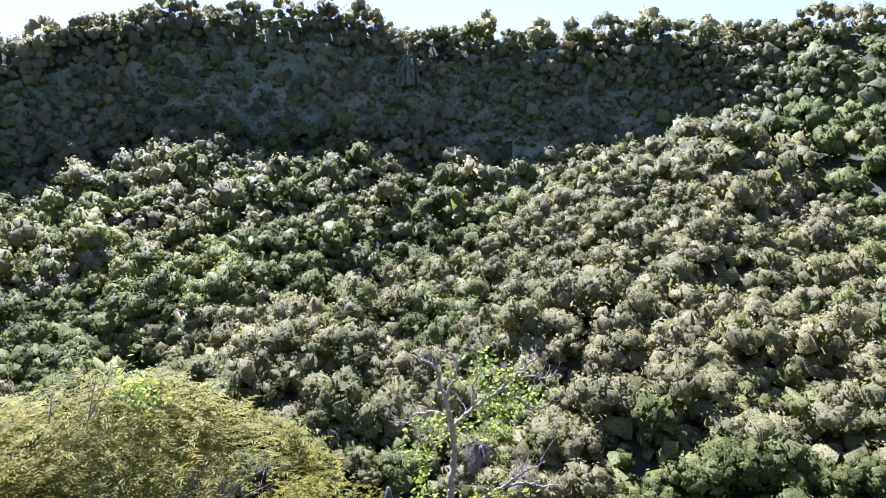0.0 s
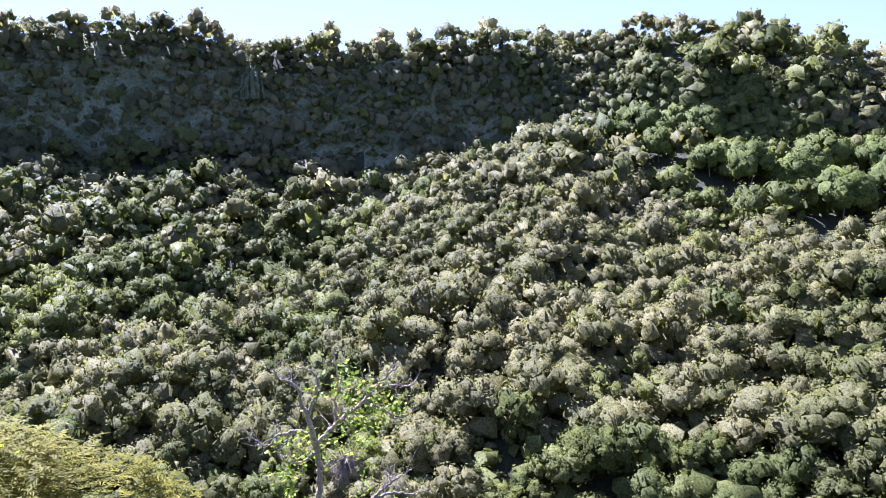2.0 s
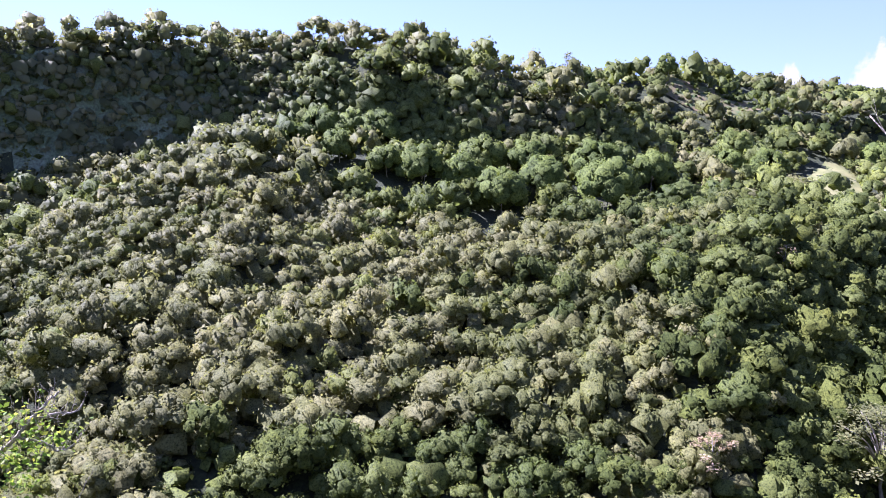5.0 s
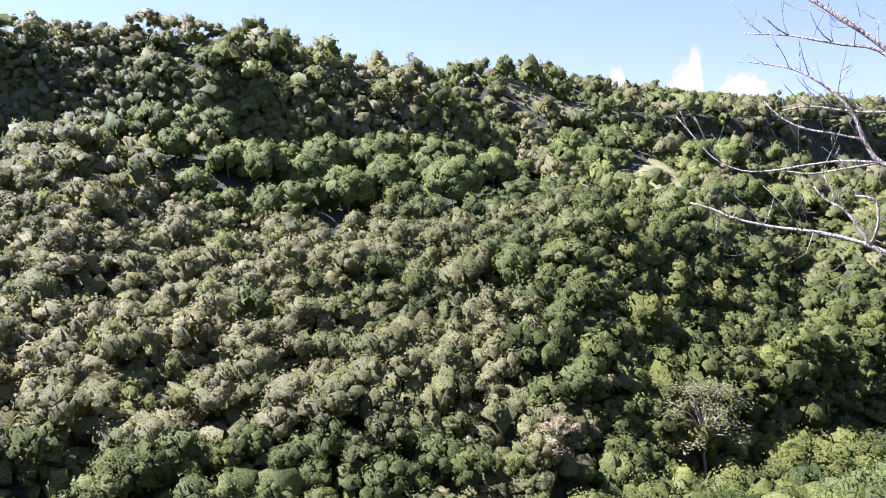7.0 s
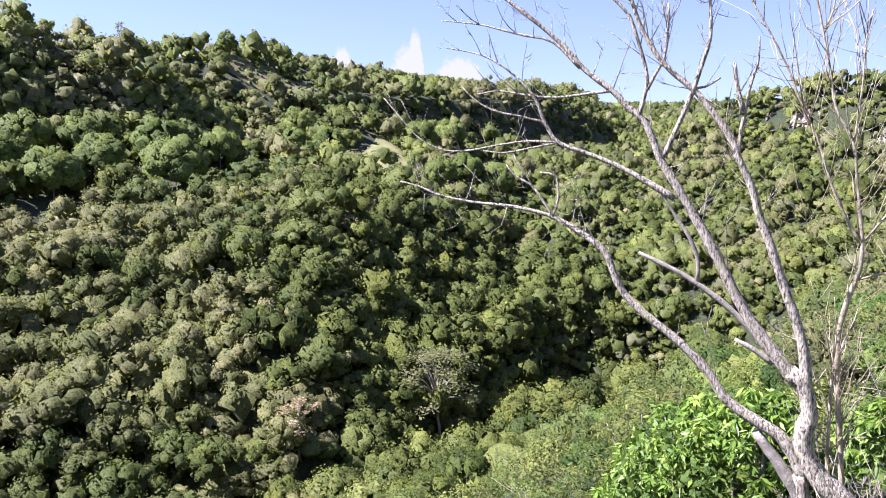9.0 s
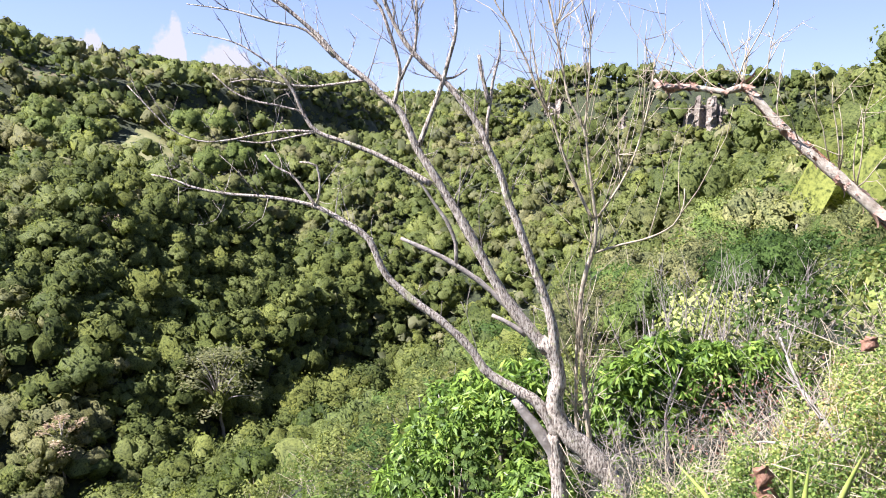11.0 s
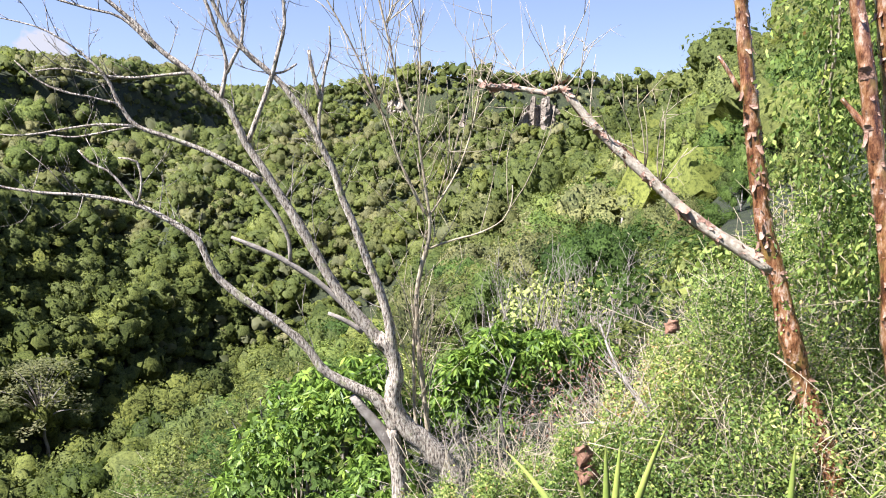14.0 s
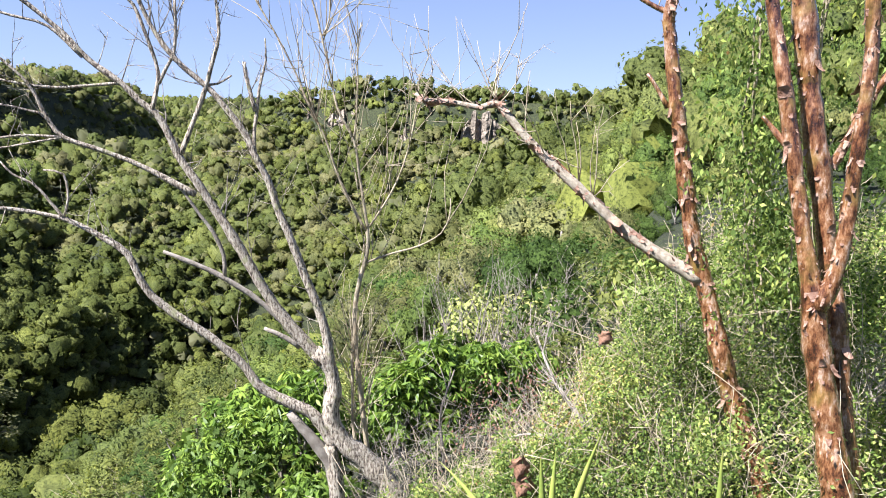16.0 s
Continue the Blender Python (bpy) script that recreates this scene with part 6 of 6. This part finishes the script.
dead_wood([(110.5, -24.6, 5.2), (107.5, -23.2, 5.3), (104.5, -22.6, 5.4), (102.5, -23.0, 5.5)], 0.018, 2, "leaning grey dead branch with side twigs")
dead_wood([(97.9, -29, 7.0), (98.0, -25.5, 7.1), (97.6, -22.0, 7.2), (98.6, -18.8, 7.3)], 0.026, 3, "forked bleached dead sapling", 14, 0.5)
dead_wood([(96.5, -28, 7.4), (98.5, -26.0, 7.4), (101, -25.2, 7.5), (103, -26.2, 7.5)], 0.018, 4, "dry grey brushwood on the slope", 40, 0.45)
dead_wood([(101, -29, 6.6), (102.5, -26.5, 6.6), (104.5, -25.5, 6.7), (106, -26.5, 6.7)], 0.018, 5, "dry grey brushwood on the slope", 40, 0.4)
dead_wood([(92.8, -28, 7.4), (93.8, -25.5, 7.4), (95.0, -24.8, 7.5), (96.4, -25.8, 7.5)], 0.016, 6, "dry grey brushwood on the slope", 36, 0.4)
dead_wood([(115.4, -26, 5.6), (114.8, -22, 5.6), (114.5, -16.5, 5.7), (114.2, -13, 5.7)], 0.011, 7, "upright dry stem in the thicket", 12)
dead_wood([(124.6, -24, 4.9), (125.8, -19, 5.1), (127.4, -15, 5.3), (129, -12.5, 5.4)], 0.014, 9, "pale dry branch behind the forked tree", 22)


def sword_plant(az, el, d, blades, seed):
    """A rosette of stiff pointed leaves, seen from the tips."""
    ob = thing("sword_plant", tuple(close_spot(az, el, d)), "yellow-green plant with stiff pointed leaves", "plant", "sword-leaved plants")
    base = np.array(ob.location)
    for a, e, dd, w in blades:
        tip = np.array(close_spot(a, e, dd)) - base
        verts, faces = [], []
        side = np.array([math.cos(radians(a)), -math.sin(radians(a)), 0])
        out = np.array([-math.sin(radians(a)), -math.cos(radians(a)), 0.3])
        for i, t in enumerate(np.linspace(0, 1, 9)):
            c = tip * t + np.array([0, 0, 0.12 * math.sin(t * math.pi)])
            ww = w * (1 - t ** 2.2) * 0.5 + 0.0008
            verts += [tuple(c - side * ww + out * ww * 0.5), tuple(c), tuple(c + side * ww + out * ww * 0.5), tuple(c - out * 0.004)]
            if i:
                k = (i - 1) * 4
                faces += [(k, k + 1, k + 5, k + 4), (k + 1, k + 2, k + 6, k + 5), (k + 2, k + 3, k + 7, k + 6), (k + 3, k, k + 4, k + 7)]
        part("blade", mesh_of("blade", verts, faces, mat_sword), ob)


sword_plant(106.5, -37, 3.4, ((97.6, -26.4, 3.6, 0.05), (105.7, -25.6, 3.3, 0.05), (106.9, -25.2, 3.4, 0.045), (103.2, -27.6, 3.3, 0.04), (110.4, -23.6, 3.3, 0.045)), 1)
sword_plant(119.5, -36, 3.3, ((119.3, -23.7, 3.2, 0.04), (115.2, -27.2, 3.2, 0.04), (125.6, -24.6, 3.2, 0.04), (121.5, -27.8, 3.1, 0.035)), 2)


def dry_leaf(az, el, d, size, seed, label):
    """A curled, drooping dead leaf."""
    g = np.random.default_rng(seed)
    verts, faces = [], []
    n = 8
    for i in range(n + 1):
        for j in range(n + 1):
            u, v = j / n * 2 - 1, i / n
            w = size * 0.5 * math.sin(math.pi * min(1, v * 0.9 + 0.08)) * (1 + 0.3 * math.sin(v * 17 + 3 * u))
            verts.append((u * w, 0.35 * size * u * u + 0.12 * size * math.sin(5 * v + 3 * u), -v * size * 1.3 + 0.15 * size * math.cos(4 * u)))
    for i in range(n):
        for j in range(n):
            k = i * (n + 1) + j
            faces.append((k, k + 1, k + n + 2, k + n + 1))
    ob = new("dry_leaf", mesh_of("dry_leaf", verts, faces, mat_brown))
    ob.location = close_spot(az, el, d)
    ob.rotation_euler = (0.1, 0.2 * seed, radians(-az))
    tagged(ob, label, "leaf", "dry hanging leaves")


dry_leaf(104.3, -25.9, 4.0, 0.11, 1, "large curled reddish-brown dead leaf")
dry_leaf(104.9, -27.2, 4.0, 0.12, 2, "large curled reddish-brown dead leaf")
dry_leaf(110.6, -16.4, 4.0, 0.075, 3, "curled brown dead leaf on a stem")

# ---------------------------------------------------------------- cactus and clouds
cac = spot(-5.4, -25.4, 14)
cz = float(land(cac.x, cac.y)[0])
verts, faces = [], []
for i, t in enumerate(np.linspace(0, 1, 14)):
    for j in range(20):
        r = 0.1 * (1 + 0.13 * (1 if j % 2 else -1)) * math.sqrt(max(0.02, 1 - max(0, t - 0.9) ** 2 * 90))
        verts.append((math.cos(j * math.pi / 10) * r, math.sin(j * math.pi / 10) * r, t * (cac.z + 0.25 - cz)))
for i in range(13):
    for j in range(20):
        faces.append((i * 20 + j, i * 20 + (j + 1) % 20, (i + 1) * 20 + (j + 1) % 20, (i + 1) * 20 + j))
faces.append(tuple(13 * 20 + j for j in range(20)))
mat_cactus, n_, l_, b_ = shader("cactus_skin", 0.7)
l_.new(ramp_of(n_, l_, noise_of(n_, l_, 7), [(0.3, (0.03, 0.05, 0.025)), (0.7, (0.07, 0.1, 0.05))]), b_.inputs["Base Color"])
column_cactus = tagged(new("column_cactus", mesh_of("column_cactus", verts, faces, mat_cactus)), "dark ribbed column cactus", "cactus")
column_cactus.location = (cac.x, cac.y, cz)


def cloud_material():
    """Thin white vapour, thick in the middle, torn at the rim."""
    m, n, l, b = shader("cloud_white", 1.0)
    at = n.new("ShaderNodeAttribute")
    at.attribute_name = "body"
    f = noise_of(n, l, 0.022, 6, rough=0.6)
    add = n.new("ShaderNodeMath")
    add.operation = "ADD"
    l.new(at.outputs["Fac"], add.inputs[0])
    l.new(f, add.inputs[1])
    thick = ramp_of(n, l, add.outputs[0], [(0.4, (0, 0, 0)), (0.7, (0.9, 0.9, 0.9))])
    glow = n.new("ShaderNodeEmission")
    glow.inputs["Color"].default_value, glow.inputs["Strength"].default_value = rgb(1.0, 0.95, 0.95), 0.3
    clear = n.new("ShaderNodeBsdfTransparent")
    mx = n.new("ShaderNodeMixShader")
    l.new(thick, mx.inputs[0])
    l.new(clear.outputs[0], mx.inputs[1])
    l.new(glow.outputs[0], mx.inputs[2])
    l.new(mx.outputs[0], n["Material Output"].inputs["Surface"])
    return m


mat_cloud = cloud_material()


def cloud(az, el, d, width, height, lumps, seed):
    """A small far heap cloud: a sheet of vapour, flat below, with rounded heads."""
    nu, nv = 60, 40
    verts, faces, body = [], [], []
    for i in range(nv + 1):
        for j in range(nu + 1):
            u, v = j / nu * 2 - 1, i / nv
            verts.append((u * width * 0.5, 0.04 * width * u * u, v * height))
            top = max(h * math.sqrt(max(0.0, 1 - ((u - c) / w) ** 2)) for c, w, h in lumps)
            body.append(max(-0.6, min(0.35, 1.6 * (top - v))) + min(0.0, 3.0 * (v - 0.16)))
    for i in range(nv):
        for j in range(nu):
            k = i * (nu + 1) + j
            faces.append((k, k + 1, k + nu + 2, k + nu + 1))
    me = mesh_of("cloud", verts, faces, mat_cloud)
    me.attributes.new("body", "FLOAT", "POINT").data.foreach_set("value", body)
    ob = new("cloud", me)
    ob.location = spot(az, el, d)
    ob.rotation_euler = (0, 0, radians(-az))
    ob.visible_shadow = False
    tagged(ob, "faint white cumulus cloud over the hills", "cloud", "clouds", "structure")


cloud(62.2, 1.4, 4300, 420, 330, ((0.0, 0.42, 0.7), (0.22, 0.24, 0.95), (-0.3, 0.4, 0.4)), 1)
cloud(57.0, 2.3, 4300, 380, 190, ((-0.2, 0.6, 0.6), (0.2, 0.3, 0.85)), 2)
cloud(66.0, 1.2, 4300, 420, 240, ((0.0, 0.7, 0.75), (-0.4, 0.3, 0.55)), 3)
